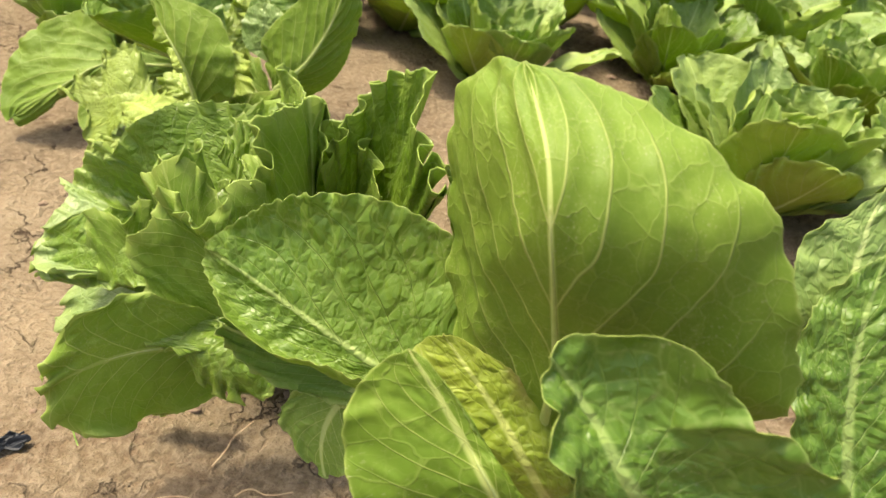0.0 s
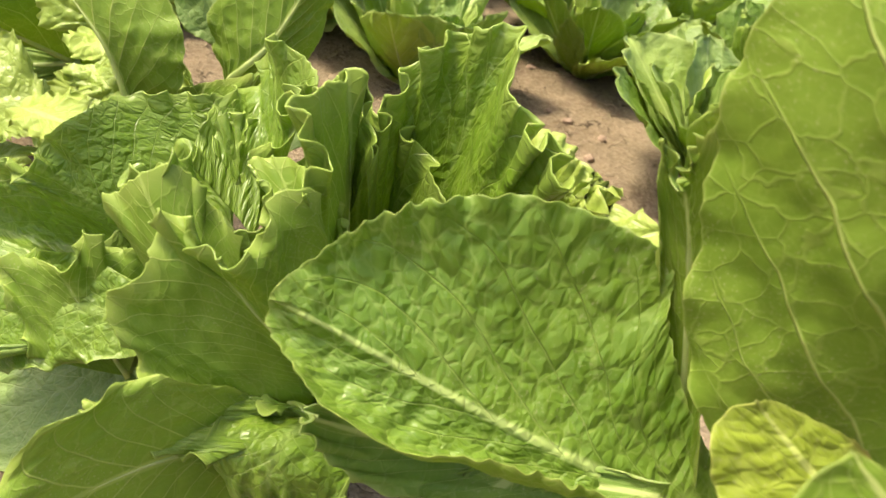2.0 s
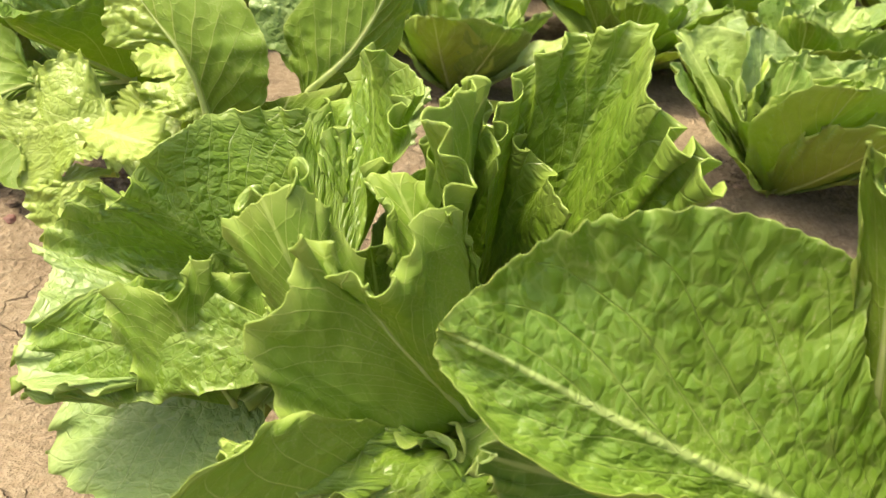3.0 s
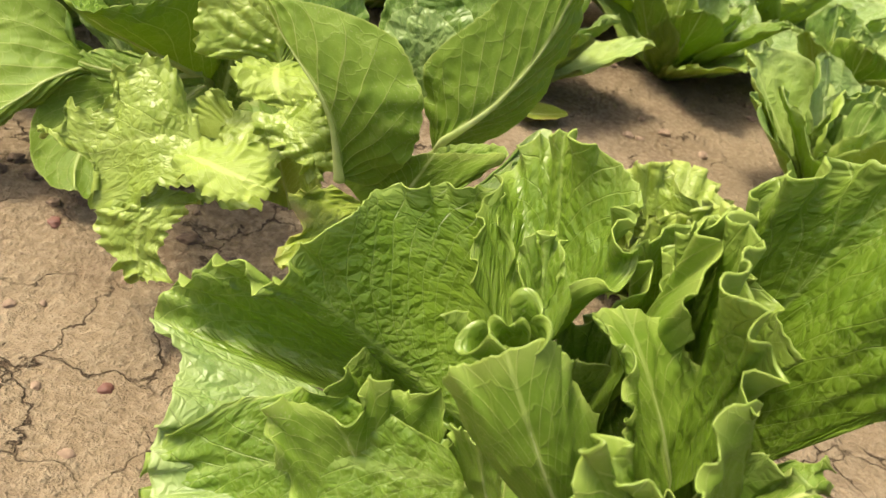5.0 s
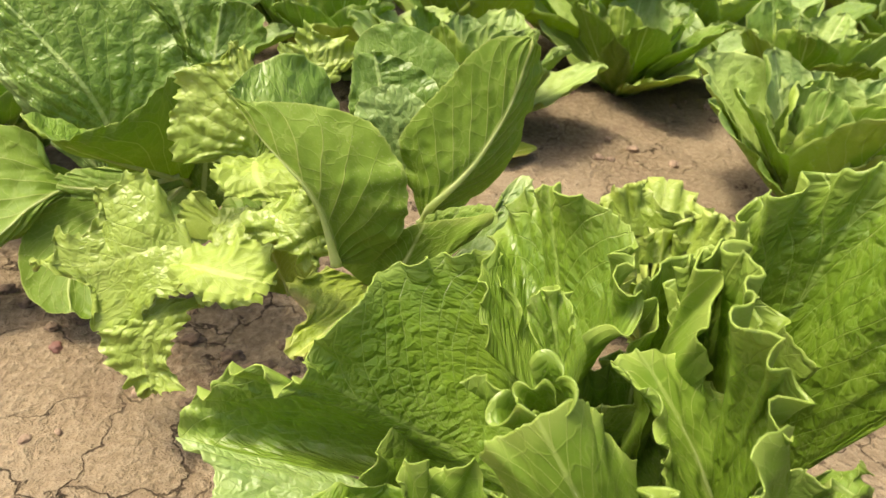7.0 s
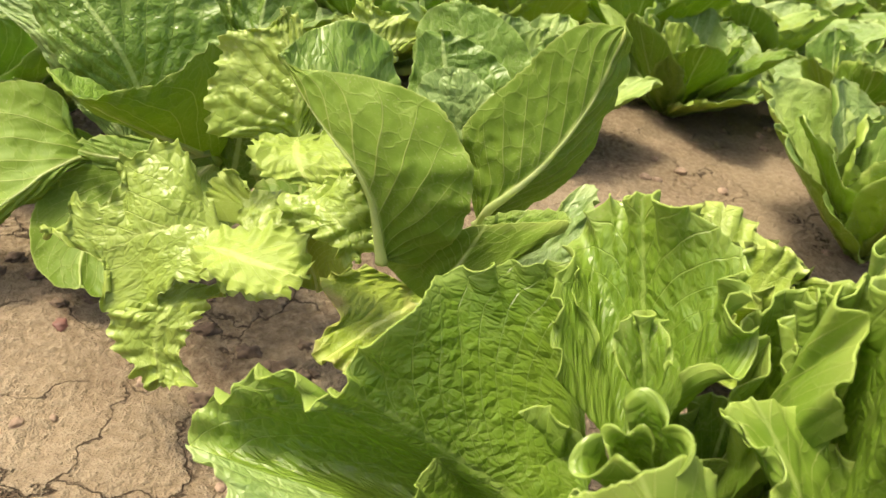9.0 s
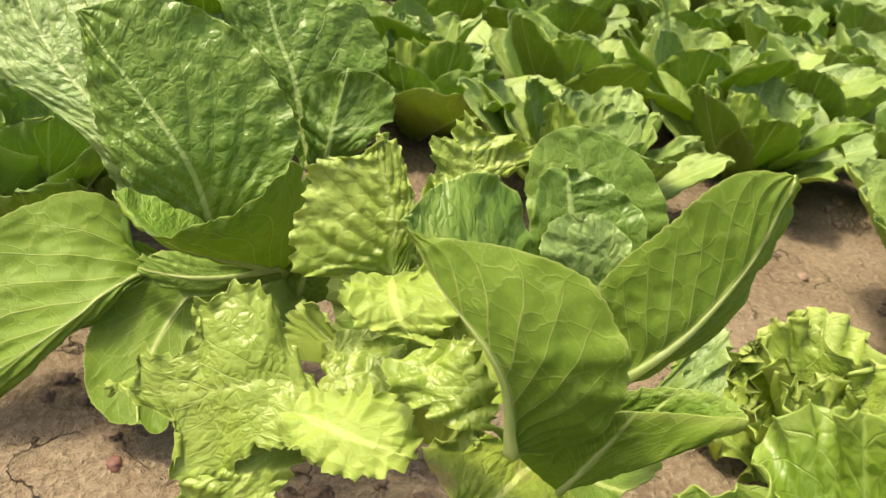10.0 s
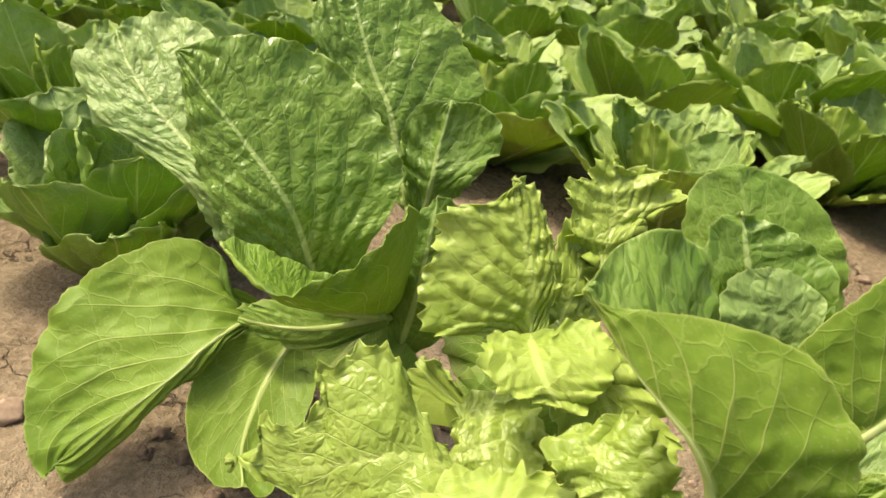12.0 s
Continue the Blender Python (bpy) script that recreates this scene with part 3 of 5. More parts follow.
def even_line(points, n):
    """A smooth line through a few guides, in n even steps, and its length."""
    g = np.array(points, float)
    ends = np.concatenate((2 * g[:1] - g[1:2], g, 2 * g[-1:] - g[-2:-1]))
    line = []
    for a, b, c, d in zip(ends[:-3], ends[1:-2], ends[2:-1], ends[3:]):
        q = np.linspace(0, 1, 24, endpoint=False)[:, None]
        line.append(0.5 * (2 * b + (c - a) * q + (2 * a - 5 * b + 4 * c - d) * q * q + (3 * b - a - 3 * c + d) * q ** 3))
    line = np.concatenate(line + [g[-1:]])
    run = np.concatenate(((0.0,), np.cumsum(np.linalg.norm(np.diff(line, axis=0), axis=1))))
    at = np.linspace(0, run[-1], n)
    return np.stack([np.interp(at, run, line[:, i]) for i in range(3)], 1), float(run[-1])


def sheet_normals(p):
    n = np.cross(np.gradient(p, axis=1), np.gradient(p, axis=0))
    n /= np.linalg.norm(n, axis=2, keepdims=True) + 1e-12
    n[0], n[-1] = n[1], n[-2]
    return n


def blade(owner, skin, face, rib, left, right, label="", nu=81, nv=85, thick=0.0004, bar=0.0022, fold=0.4, bulge=(0.0, 0.0), ruffle=0.0015, wave=0.02,
          deep=0.010, tooth=0.0008, pitch=0.006, frill=0.0, lobe=0.0, blister=0.0012, cells=95, swell=0.002, grooves=0.0):
    """A leaf led by its rib and its two margins, each from the foot to the tip. bulge: how far each half sags below its chord."""
    LEAF[0] += 1
    seed = LEAF[0]
    rnd = random.Random(seed)
    spine, length = even_line(rib, nv)
    foot, tip = rib[0], rib[-1]
    l, run_l = even_line((foot,) + tuple(left) + (tip,), nv)
    r, run_r = even_line((foot,) + tuple(right) + (tip,), nv)
    u, v = np.linspace(-1, 1, nu)[None, :], np.linspace(0, 1, nv)[:, None]
    u = 0.4 * u + 0.6 * np.sin(0.5 * math.pi * u)                # finer steps towards the margins
    au = np.abs(u)
    chord, cup = ((r - l) / 2)[:, None, :], ((r + l) / 2 - spine)[:, None, :]
    p = spine[:, None, :] + u[..., None] * chord + (fold * au + (1 - fold) * au ** 2)[..., None] * cup
    n = sheet_normals(p)
    half = np.where(u < 0, np.linalg.norm(l - spine, axis=1)[:, None], np.linalg.norm(r - spine, axis=1)[:, None])
    sag = np.where(u < 0, bulge[0], bulge[1])
    p = p - n * (face * sag * half * 4 * au * (1 - au))[..., None]
    n = sheet_normals(p)
    out = np.gradient(p, axis=1) * np.sign(u + 1e-9)[..., None]
    out /= np.linalg.norm(out, axis=2, keepdims=True) + 1e-12
    near = np.exp(-(1 - au) * half / deep) * np.clip(v * 6, 0, 1)
    arc = np.where(u < 0, v * run_l, run_l + (1 - v) * run_r)
    m = arc / (run_l + run_r) * 2 * math.pi
    ph = [rnd.uniform(0, 6.28) for _ in range(9)]
    phase = 2 * math.pi * arc / wave + 1.2 * np.sin(1.7 * m + ph[0]) + 0.9 * np.sin(3.9 * m + ph[1])
    amp = ruffle * (0.75 + 0.5 * np.sin(2.1 * m + ph[2]) + 0.3 * np.sin(5.3 * m + ph[3]))
    p = p + n * (amp * near * (np.sin(phase) + 0.25 * np.sin(2.3 * phase + ph[4])))[..., None]
    p = p - out * (0.35 * np.abs(amp) * near ** 2 * (1 - np.cos(2 * phase + 0.7)))[..., None]
    if lobe:
        cut = np.maximum(0.0, np.sin(2 * math.pi * arc / 0.021 + 1.3 * np.sin(2.7 * m + ph[5]))) ** 3
        p = p - out * (lobe * near ** 2 * cut * (0.55 + 0.5 * np.sin(4.1 * m + ph[6])))[..., None]
    if frill:
        k = 2 * math.pi * arc / 0.0085 + 1.5 * np.sin(3 * m + ph[1])
        p = p + n * (frill * near ** 3 * np.sin(k))[..., None] + out * (0.7 * frill * near ** 3 * np.sin(0.61 * k + ph[2]))[..., None]
    w = arc / pitch + 0.5 * np.sin(3 * m + ph[6])
    p = p + out * (tooth * near ** 3 * (np.abs((w % 1.0) - 0.35) * 2 - 0.6) * (0.65 + 0.35 * np.sin(5 * m + ph[7])))[..., None]
    n = sheet_normals(p)
    if grooves:
        across = (v - 0.45 * au ** 0.85 + 0.47).clip(0) ** 0.62 * 12.0
        p = p - n * (face * grooves * (np.sin(np.pi * (across % 1.0)) ** 3 - 0.4) * np.clip((1 - au) * 2.5, 0, 1) * np.clip(au * 8, 0, 1))[..., None]
    lift = np.zeros((nv, nu))
    for j in range(1, nv):
        for i in range(nu):
            x, y = u[0, i] * half[j, i], v[j, 0] * length
            d = noise.voronoi((x * cells, y * cells - abs(x) * cells * 0.4, seed))[0]
            lift[j, i] = blister * (min(0.55, d[1] - d[0]) * 1.8 - 0.3) + swell * noise.noise((x * 32, y * 32, seed * 1.7))
    lift *= np.clip(au * 5, 0, 1) * np.clip((1 - au) * half / 0.006, 0.15, 1) * np.clip(v * 4, 0, 1)
    p = p + n * (face * lift)[..., None]
    n = sheet_normals(p)
    size = float(half.max())
    f = half.mean(axis=1, keepdims=True) / size
    rim = np.exp(-(1 - au) * half / 0.012)
    points = (p - np.array(owner.location), n, np.broadcast_to(u, (nv, nu)), np.broadcast_to(v, (nv, nu)), f, rim, size, length)
    sheet = new("leaf", leaf_mesh("leaf", skin, face, thick, points))
    sheet.parent = owner
    tagged(sheet, label)
    if bar:
        new("midrib", rib_mesh(points, face, bar)).parent = sheet
    return sheet


# ---- the near lettuces, leaf by leaf: base, rib at the widest, tip, left and right margin ----
romaine_front = plant("romaine_lettuce", "large green romaine lettuce with broad spread leaves in soil", "lettuce", (0.200, 0.420, 0.055), "lettuces in the field")
blade(romaine_front, "thick", -1, ((0.198, 0.400, 0.160), (0.192, 0.388, 0.230), (0.187, 0.377, 0.275), (0.179, 0.366, 0.310), (0.170, 0.354, 0.345), (0.163, 0.367, 0.368), (0.152, 0.412, 0.376)), ((0.171, 0.405, 0.205), (0.145, 0.435, 0.242), (0.136, 0.444, 0.285), (0.128, 0.447, 0.339), (0.140, 0.430, 0.368)), ((0.225, 0.370, 0.225), (0.243, 0.358, 0.276), (0.256, 0.353, 0.305), (0.249, 0.355, 0.331), (0.233, 0.365, 0.361), (0.217, 0.376, 0.371), (0.192, 0.392, 0.378), (0.170, 0.405, 0.378)), nu=121, nv=121, bar=0.0046, fold=0.5, ruffle=0.0016, wave=0.03, deep=0.008, tooth=0.0014, pitch=0.007, blister=0.0006, swell=0.003, grooves=0.0012)
blade(romaine_front, "romaine", 1, ((0.208, 0.415, 0.167), (0.151, 0.428, 0.186), (0.098, 0.439, 0.203), (0.060, 0.448, 0.217), (0.030, 0.455, 0.228), (0.015, 0.458, 0.233)), ((0.163, 0.423, 0.178), (0.127, 0.423, 0.194), (0.088, 0.424, 0.204), (0.063, 0.425, 0.203), (0.044, 0.429, 0.210), (0.029, 0.438, 0.215), (0.023, 0.446, 0.220), (0.015, 0.453, 0.222)), ((0.206, 0.420, 0.177), (0.168, 0.436, 0.205), (0.147, 0.454, 0.241), (0.144, 0.464, 0.261), (0.121, 0.470, 0.270), (0.096, 0.473, 0.274), (0.077, 0.473, 0.272), (0.058, 0.472, 0.267), (0.041, 0.469, 0.258), (0.025, 0.463, 0.245), (0.015, 0.459, 0.236)), nu=161, nv=161, bar=0, fold=0.35, bulge=(0.22, 0.04), ruffle=0.0014, wave=0.017, deep=0.006, tooth=0.0016, pitch=0.0075, blister=0.0016, cells=70, swell=0.0035)
blade(romaine_front, "yellow", 1, ((0.216, 0.371, 0.185), (0.189, 0.373, 0.224), (0.171, 0.384, 0.241), (0.153, 0.394, 0.255), (0.143, 0.399, 0.263)), ((0.176, 0.374, 0.192), (0.157, 0.370, 0.222), (0.139, 0.380, 0.238), (0.131, 0.390, 0.252), (0.135, 0.396, 0.260)), ((0.220, 0.381, 0.198), (0.203, 0.375, 0.226), (0.190, 0.388, 0.245), (0.175, 0.394, 0.255), (0.160, 0.397, 0.260), (0.150, 0.399, 0.263)), label="yellowing leaf with a scorched brown tip", nu=101, nv=101, bar=0.0016, fold=0.3, ruffle=0.0008, blister=0.0010, cells=110, swell=0.002)
blade(romaine_front, "romaine", -1, ((0.189, 0.340, 0.224), (0.173, 0.335, 0.253), (0.160, 0.344, 0.265), (0.145, 0.353, 0.279), (0.133, 0.359, 0.289)), ((0.146, 0.333, 0.218), (0.129, 0.325, 0.241), (0.120, 0.333, 0.253), (0.116, 0.342, 0.267), (0.119, 0.350, 0.277), (0.126, 0.356, 0.285)), ((0.203, 0.342, 0.226), (0.180, 0.336, 0.254), (0.164, 0.345, 0.267), (0.150, 0.353, 0.280), (0.138, 0.359, 0.288)), label="leaf dusted with soil along its rib", nu=101, nv=101, bar=0.0016, fold=0.4, ruffle=0.0008, blister=0.0010, cells=110, swell=0.002)
# the shade over this leaf is in its darkened skin
blade(romaine_front, "thick", 1, ((0.221, 0.313, 0.279), (0.202, 0.314, 0.301), (0.191, 0.323, 0.311), (0.181, 0.327, 0.320), (0.174, 0.327, 0.328)), ((0.200, 0.311, 0.277), (0.185, 0.306, 0.305), (0.177, 0.315, 0.318), (0.174, 0.324, 0.323)), ((0.271, 0.327, 0.295), (0.244, 0.324, 0.318), (0.232, 0.326, 0.323), (0.222, 0.331, 0.330), (0.212, 0.334, 0.335), (0.200, 0.335, 0.336), (0.186, 0.333, 0.335), (0.177, 0.331, 0.332)), nu=101, nv=101, bar=0.002, fold=0.4, bulge=(0.05, 0.1), ruffle=0.0018, wave=0.022, blister=0.0012, swell=0.003)
blade(romaine_front, "glaucous", 1, ((0.305, 0.410, 0.245), (0.297, 0.422, 0.296), (0.299, 0.441, 0.323), (0.303, 0.453, 0.340)), ((0.293, 0.416, 0.255), (0.277, 0.415, 0.288), (0.273, 0.430, 0.310), (0.278, 0.440, 0.324), (0.290, 0.445, 0.329)), ((0.304, 0.396, 0.260), (0.316, 0.414, 0.284), (0.322, 0.434, 0.311), (0.321, 0.449, 0.334)), bar=0.0018, fold=0.5)
blade(romaine_front, "thick", 1, ((0.312, 0.358, 0.228), (0.306, 0.373, 0.249), (0.301, 0.387, 0.269), (0.298, 0.407, 0.298), (0.302, 0.427, 0.325)), ((0.293, 0.361, 0.233), (0.285, 0.370, 0.246), (0.280, 0.384, 0.266), (0.275, 0.399, 0.287), (0.279, 0.412, 0.305), (0.289, 0.420, 0.316)), ((0.339, 0.368, 0.239), (0.345, 0.389, 0.269), (0.342, 0.409, 0.297), (0.327, 0.425, 0.320)), bar=0.0018, fold=0.4, blister=0.002)
leaf(romaine_front, "glaucous", -1, (0.148, 0.420, 0.197), (0.079, 0.447, 0.179), (0.030, 0.435, 0.206), (0.071, 0.433, 0.169), (0.084, 0.448, 0.193), tooth=0.015, teeth=30, ruffle=0.0022, waves=8, stalk=0.5, full=0.5, rib=0)
leaf(romaine_front, "glaucous", -1, (0.116, 0.439, 0.192), (0.090, 0.433, 0.151), (0.094, 0.423, 0.119), (0.117, 0.425, 0.155), (0.062, 0.442, 0.148), tooth=0.015, teeth=30, ruffle=0.0022, waves=8, stalk=0.5, rib=0)
leaf(romaine_front, "romaine", -1, (0.200, 0.420, 0.055), (0.153, 0.455, 0.244), (0.136, 0.464, 0.289), (0.136, 0.467, 0.268), (0.141, 0.441, 0.284), tooth=0.015, teeth=30, ruffle=0.0022, waves=8, stalk=0.3)
fan_leaf(romaine_front, "dark", 1, (0.200, 0.420, 0.055), ((0.189, 0.398, 0.198), (0.191, 0.414, 0.220), (0.205, 0.413, 0.235), (0.221, 0.402, 0.238), (0.227, 0.383, 0.229)), bow=0.05, ruffle=0.002)

batavia_head = plant("batavia_lettuce", "green batavia lettuce head with wavy curled leaf edges", "lettuce", (0.000, 0.555, 0.050), "lettuces in the field")
fan_leaf(batavia_head, "batavia", 1, (-0.019, 0.577, 0.127), ((-0.150, 0.600, 0.135), (-0.186, 0.640, 0.125), (-0.155, 0.630, 0.172), (-0.135, 0.612, 0.172), (-0.120, 0.618, 0.198), (-0.100, 0.625, 0.212), (-0.090, 0.645, 0.215), (-0.065, 0.652, 0.218), (-0.047, 0.657, 0.218), (-0.033, 0.655, 0.219), (-0.028, 0.631, 0.203)), nu=171, nv=61, ruffle=0.0035, wave=0.026, deep=7.5, tooth=0.0012, pitch=0.0055, bow=0.2, roll=-0.003, rib=0.0008, blister=0.0004)
fan_leaf(batavia_head, "pale", -1, (-0.017, 0.577, 0.120), ((-0.179, 0.622, 0.139), (-0.161, 0.600, 0.135), (-0.165, 0.570, 0.121), (-0.159, 0.548, 0.111), (-0.131, 0.534, 0.119), (-0.105, 0.539, 0.123)), ruffle=0.003, wave=0.026, deep=4, tooth=0.0012, pitch=0.0055, bow=0.04)
fan_leaf(batavia_head, "batavia", 1, (-0.010, 0.600, 0.160), ((-0.046, 0.613, 0.190), (-0.042, 0.640, 0.210), (-0.018, 0.681, 0.228), (-0.010, 0.665, 0.244), (-0.007, 0.645, 0.256), (0.015, 0.622, 0.247), (-0.001, 0.603, 0.245), (0.005, 0.587, 0.237), (-0.008, 0.583, 0.217)), ruffle=0.0055, wave=0.026, deep=7.5, tooth=0.0012, pitch=0.0055, bow=0.12)
fan_leaf(batavia_head, "batavia", -1, (0.005, 0.529, 0.140), ((-0.048, 0.542, 0.181), (-0.063, 0.545, 0.206), (-0.056, 0.539, 0.218), (-0.037, 0.542, 0.230), (-0.023, 0.544, 0.218), (-0.006, 0.538, 0.199)), ruffle=0.002, wave=0.026, deep=7.5, tooth=0.0012, pitch=0.0055, bow=0.32, blister=0.0010)
fan_leaf(batavia_head, "batavia", 1, (-0.017, 0.591, 0.196), ((-0.030, 0.594, 0.212), (-0.030, 0.610, 0.219), (-0.018, 0.610, 0.227), (-0.013, 0.597, 0.222), (-0.016, 0.588, 0.218)), ruffle=0.004, wave=0.014, deep=7.5, tooth=0.0012, pitch=0.0055)
fan_leaf(batavia_head, "batavia", -1, (0.043, 0.525, 0.147), ((0.002, 0.535, 0.188), (-0.001, 0.540, 0.208), (-0.006, 0.553, 0.221), (-0.013, 0.571, 0.221), (0.000, 0.573, 0.228), (0.022, 0.572, 0.223), (0.037, 0.558, 0.210), (0.044, 0.541, 0.190)), ruffle=0.0025, wave=0.016, deep=7.5, tooth=0.0012, pitch=0.0055, bow=0.16, blister=0.002, roll=-0.003)
fan_leaf(batavia_head, "batavia", -1, (0.047, 0.500, 0.146), ((-0.036, 0.482, 0.164), (-0.044, 0.482, 0.179), (-0.053, 0.487, 0.203), (-0.039, 0.498, 0.215), (-0.034, 0.509, 0.236), (-0.022, 0.501, 0.235), (-0.015, 0.487, 0.225), (-0.006, 0.486, 0.230), (0.003, 0.497, 0.236), (0.002, 0.510, 0.242), (0.015, 0.520, 0.246), (0.025, 0.520, 0.236)), ruffle=0.0042, wave=0.026, deep=7.5, tooth=0.0012, pitch=0.0055, bow=0.12, roll=-0.004, blister=0.0014)
fan_leaf(batavia_head, "batavia", 1, (0.030, 0.555, 0.080), ((0.024, 0.558, 0.209), (0.026, 0.601, 0.232), (0.030, 0.581, 0.267), (0.025, 0.547, 0.271), (0.011, 0.538, 0.267), (0.018, 0.524, 0.267), (0.019, 0.522, 0.253), (0.020, 0.509, 0.244)), ruffle=0.0055, wave=0.02, deep=7.5, tooth=0.0012, pitch=0.0055, bow=0.1)
fan_leaf(batavia_head, "batavia", 1, (0.050, 0.575, 0.050), ((0.047, 0.564, 0.226), (0.054, 0.607, 0.256), (0.070, 0.612, 0.277), (0.082, 0.604, 0.286), (0.103, 0.584, 0.297), (0.094, 0.563, 0.282), (0.109, 0.546, 0.269), (0.118, 0.537, 0.266), (0.128, 0.528, 0.254), (0.116, 0.536, 0.236)), ruffle=0.0055, wave=0.026, deep=7.5, tooth=0.0012, pitch=0.0055, bow=0.1, blister=0.0015)
fan_leaf(batavia_head, "batavia", 1, (0.020, 0.585, 0.070), ((0.025, 0.557, 0.228), (0.015, 0.560, 0.248), (0.031, 0.584, 0.262), (0.040, 0.586, 0.258), (0.045, 0.559, 0.236)), ruffle=0.004, wave=0.026, deep=7.5, tooth=0.0012, pitch=0.0055, bow=0.1)
fan_leaf(batavia_head, "batavia", -1, (-0.061, 0.548, 0.102), ((-0.106, 0.541, 0.119), (-0.125, 0.564, 0.155), (-0.110, 0.568, 0.158), (-0.092, 0.560, 0.160), (-0.086, 0.573, 0.174), (-0.068, 0.574, 0.166), (-0.052, 0.574, 0.169), (-0.048, 0.565, 0.153)), ruffle=0.003, wave=0.026, deep=7.5, tooth=0.0012, pitch=0.0055, bow=0.1, roll=-0.002)
fan_leaf(batavia_head, "batavia", 1, (-0.022, 0.548, 0.106), ((-0.098, 0.554, 0.123), (-0.091, 0.561, 0.136), (-0.074, 0.554, 0.139), (-0.056, 0.556, 0.144), (-0.046, 0.549, 0.133)), ruffle=0.004, wave=0.018, deep=7.5, tooth=0.0012, pitch=0.0055)
fan_leaf(batavia_head, "batavia", -1, (-0.021, 0.541, 0.122), ((-0.049, 0.557, 0.150), (-0.049, 0.559, 0.161), (-0.047, 0.558, 0.166), (-0.035, 0.549, 0.161), (-0.027, 0.544, 0.161), (-0.027, 0.537, 0.149)), ruffle=0.0035, wave=0.014, deep=7.5, tooth=0.0012, pitch=0.0055)
fan_leaf(batavia_head, "batavia", 1, (0.049, 0.493, 0.144), ((-0.009, 0.454, 0.153), (-0.032, 0.455, 0.159), (-0.052, 0.461, 0.154), (-0.057, 0.473, 0.163), (-0.040, 0.466, 0.166), (-0.024, 0.480, 0.163), (-0.003, 0.488, 0.162), (0.019, 0.483, 0.159), (0.032, 0.468, 0.149)), ruffle=0.005, wave=0.02, deep=7.5, tooth=0.0012, pitch=0.0055, bow=-0.1, roll=-0.003)
leaf(batavia_head, "batavia", -1, (0.017, 0.490, 0.131), (-0.035, 0.450, 0.149), (-0.078, 0.433, 0.120), (-0.041, 0.438, 0.090), (-0.041, 0.455, 0.187), fan=0.32, ruffle=0.004, waves=8, deep=8, tooth=0.02, teeth=16, blister=0.001, stalk=0.5, rib=0.0016, full=0.42)
leaf(batavia_head, "batavia", 1, (0.043, 0.498, 0.141), (0.020, 0.466, 0.150), (0.022, 0.459, 0.122), (0.057, 0.469, 0.134), (-0.008, 0.468, 0.154), fan=0.32, ruffle=0.004, waves=8, deep=8, tooth=0.02, teeth=16, blister=0.001, stalk=0.6, rib=0.0016)
leaf(batavia_head, "batavia", 1, (-0.040, 0.544, 0.143), (-0.109, 0.557, 0.131), (-0.167, 0.559, 0.103), (-0.115, 0.539, 0.107), (-0.125, 0.576, 0.151), fan=0.32, ruffle=0.004, waves=8, deep=8, tooth=0.02, teeth=16, blister=0.001, stalk=0.5, rib=0.0016)
leaf(batavia_head, "pale", 1, (-0.056, 0.572, 0.102), (-0.097, 0.562, 0.077), (-0.156, 0.553, 0.040), (-0.080, 0.519, 0.062), (-0.138, 0.606, 0.080), fan=0.32, ruffle=0.003, waves=8, deep=8, tooth=0.02, teeth=16, blister=0.001, stalk=0.5, rib=0.0016)
leaf(batavia_head, "dark", -1, (0.000, 0.555, 0.055), (-0.007, 0.573, 0.118), (-0.058, 0.548, 0.102), (0.022, 0.536, 0.114), (-0.056, 0.578, 0.108), fan=0.32, ruffle=0.004, waves=8, deep=8, tooth=0.02, teeth=16, blister=0.001, stalk=0.6, rib=0.0016)
leaf(batavia_head, "dark", -1, (0.030, 0.545, 0.050), (0.060, 0.512, 0.148), (0.047, 0.474, 0.143), (0.076, 0.480, 0.158), (0.025, 0.492, 0.147), fan=0.32, ruffle=0.004, waves=8, deep=8, tooth=0.02, teeth=16, blister=0.001, stalk=0.6, rib=0.0016)
leaf(batavia_head, "dark", 1, (0.050, 0.535, 0.050), (0.059, 0.516, 0.182), (0.081, 0.518, 0.192), (0.047, 0.499, 0.174), (0.069, 0.533, 0.191), fan=0.32, ruffle=0.004, waves=8, deep=8, tooth=0.02, teeth=16, blister=0.001, stalk=0.6, rib=0.0016)
leaf(batavia_head, "yellow", -1, (-0.004, 0.494, 0.105), (-0.023, 0.483, 0.090), (-0.032, 0.468, 0.079), (-0.044, 0.479, 0.087), (-0.002, 0.478, 0.091), label="withered yellow leaf on the soil", fan=0.32, ruffle=0.004, waves=8, deep=8, tooth=0.02, teeth=16, blister=0.001, stalk=0.4, rib=0.0016)
fan_leaf(batavia_head, "dark", 1, (0.020, 0.575, 0.050), ((-0.047, 0.563, 0.147), (-0.028, 0.579, 0.167), (-0.002, 0.588, 0.177), (0.025, 0.582, 0.183), (0.046, 0.562, 0.176)), ruffle=0.0055, wave=0.026, deep=7.5, tooth=0.0012, pitch=0.0055, bow=0.12)
fan_leaf(batavia_head, "batavia", 1, (-0.020, 0.575, 0.050), ((-0.098, 0.594, 0.132), (-0.085, 0.608, 0.146), (-0.061, 0.618, 0.159), (-0.037, 0.620, 0.169), (-0.022, 0.601, 0.158)), ruffle=0.003, wave=0.026, deep=7.5, tooth=0.0012, pitch=0.0055, bow=0.08)
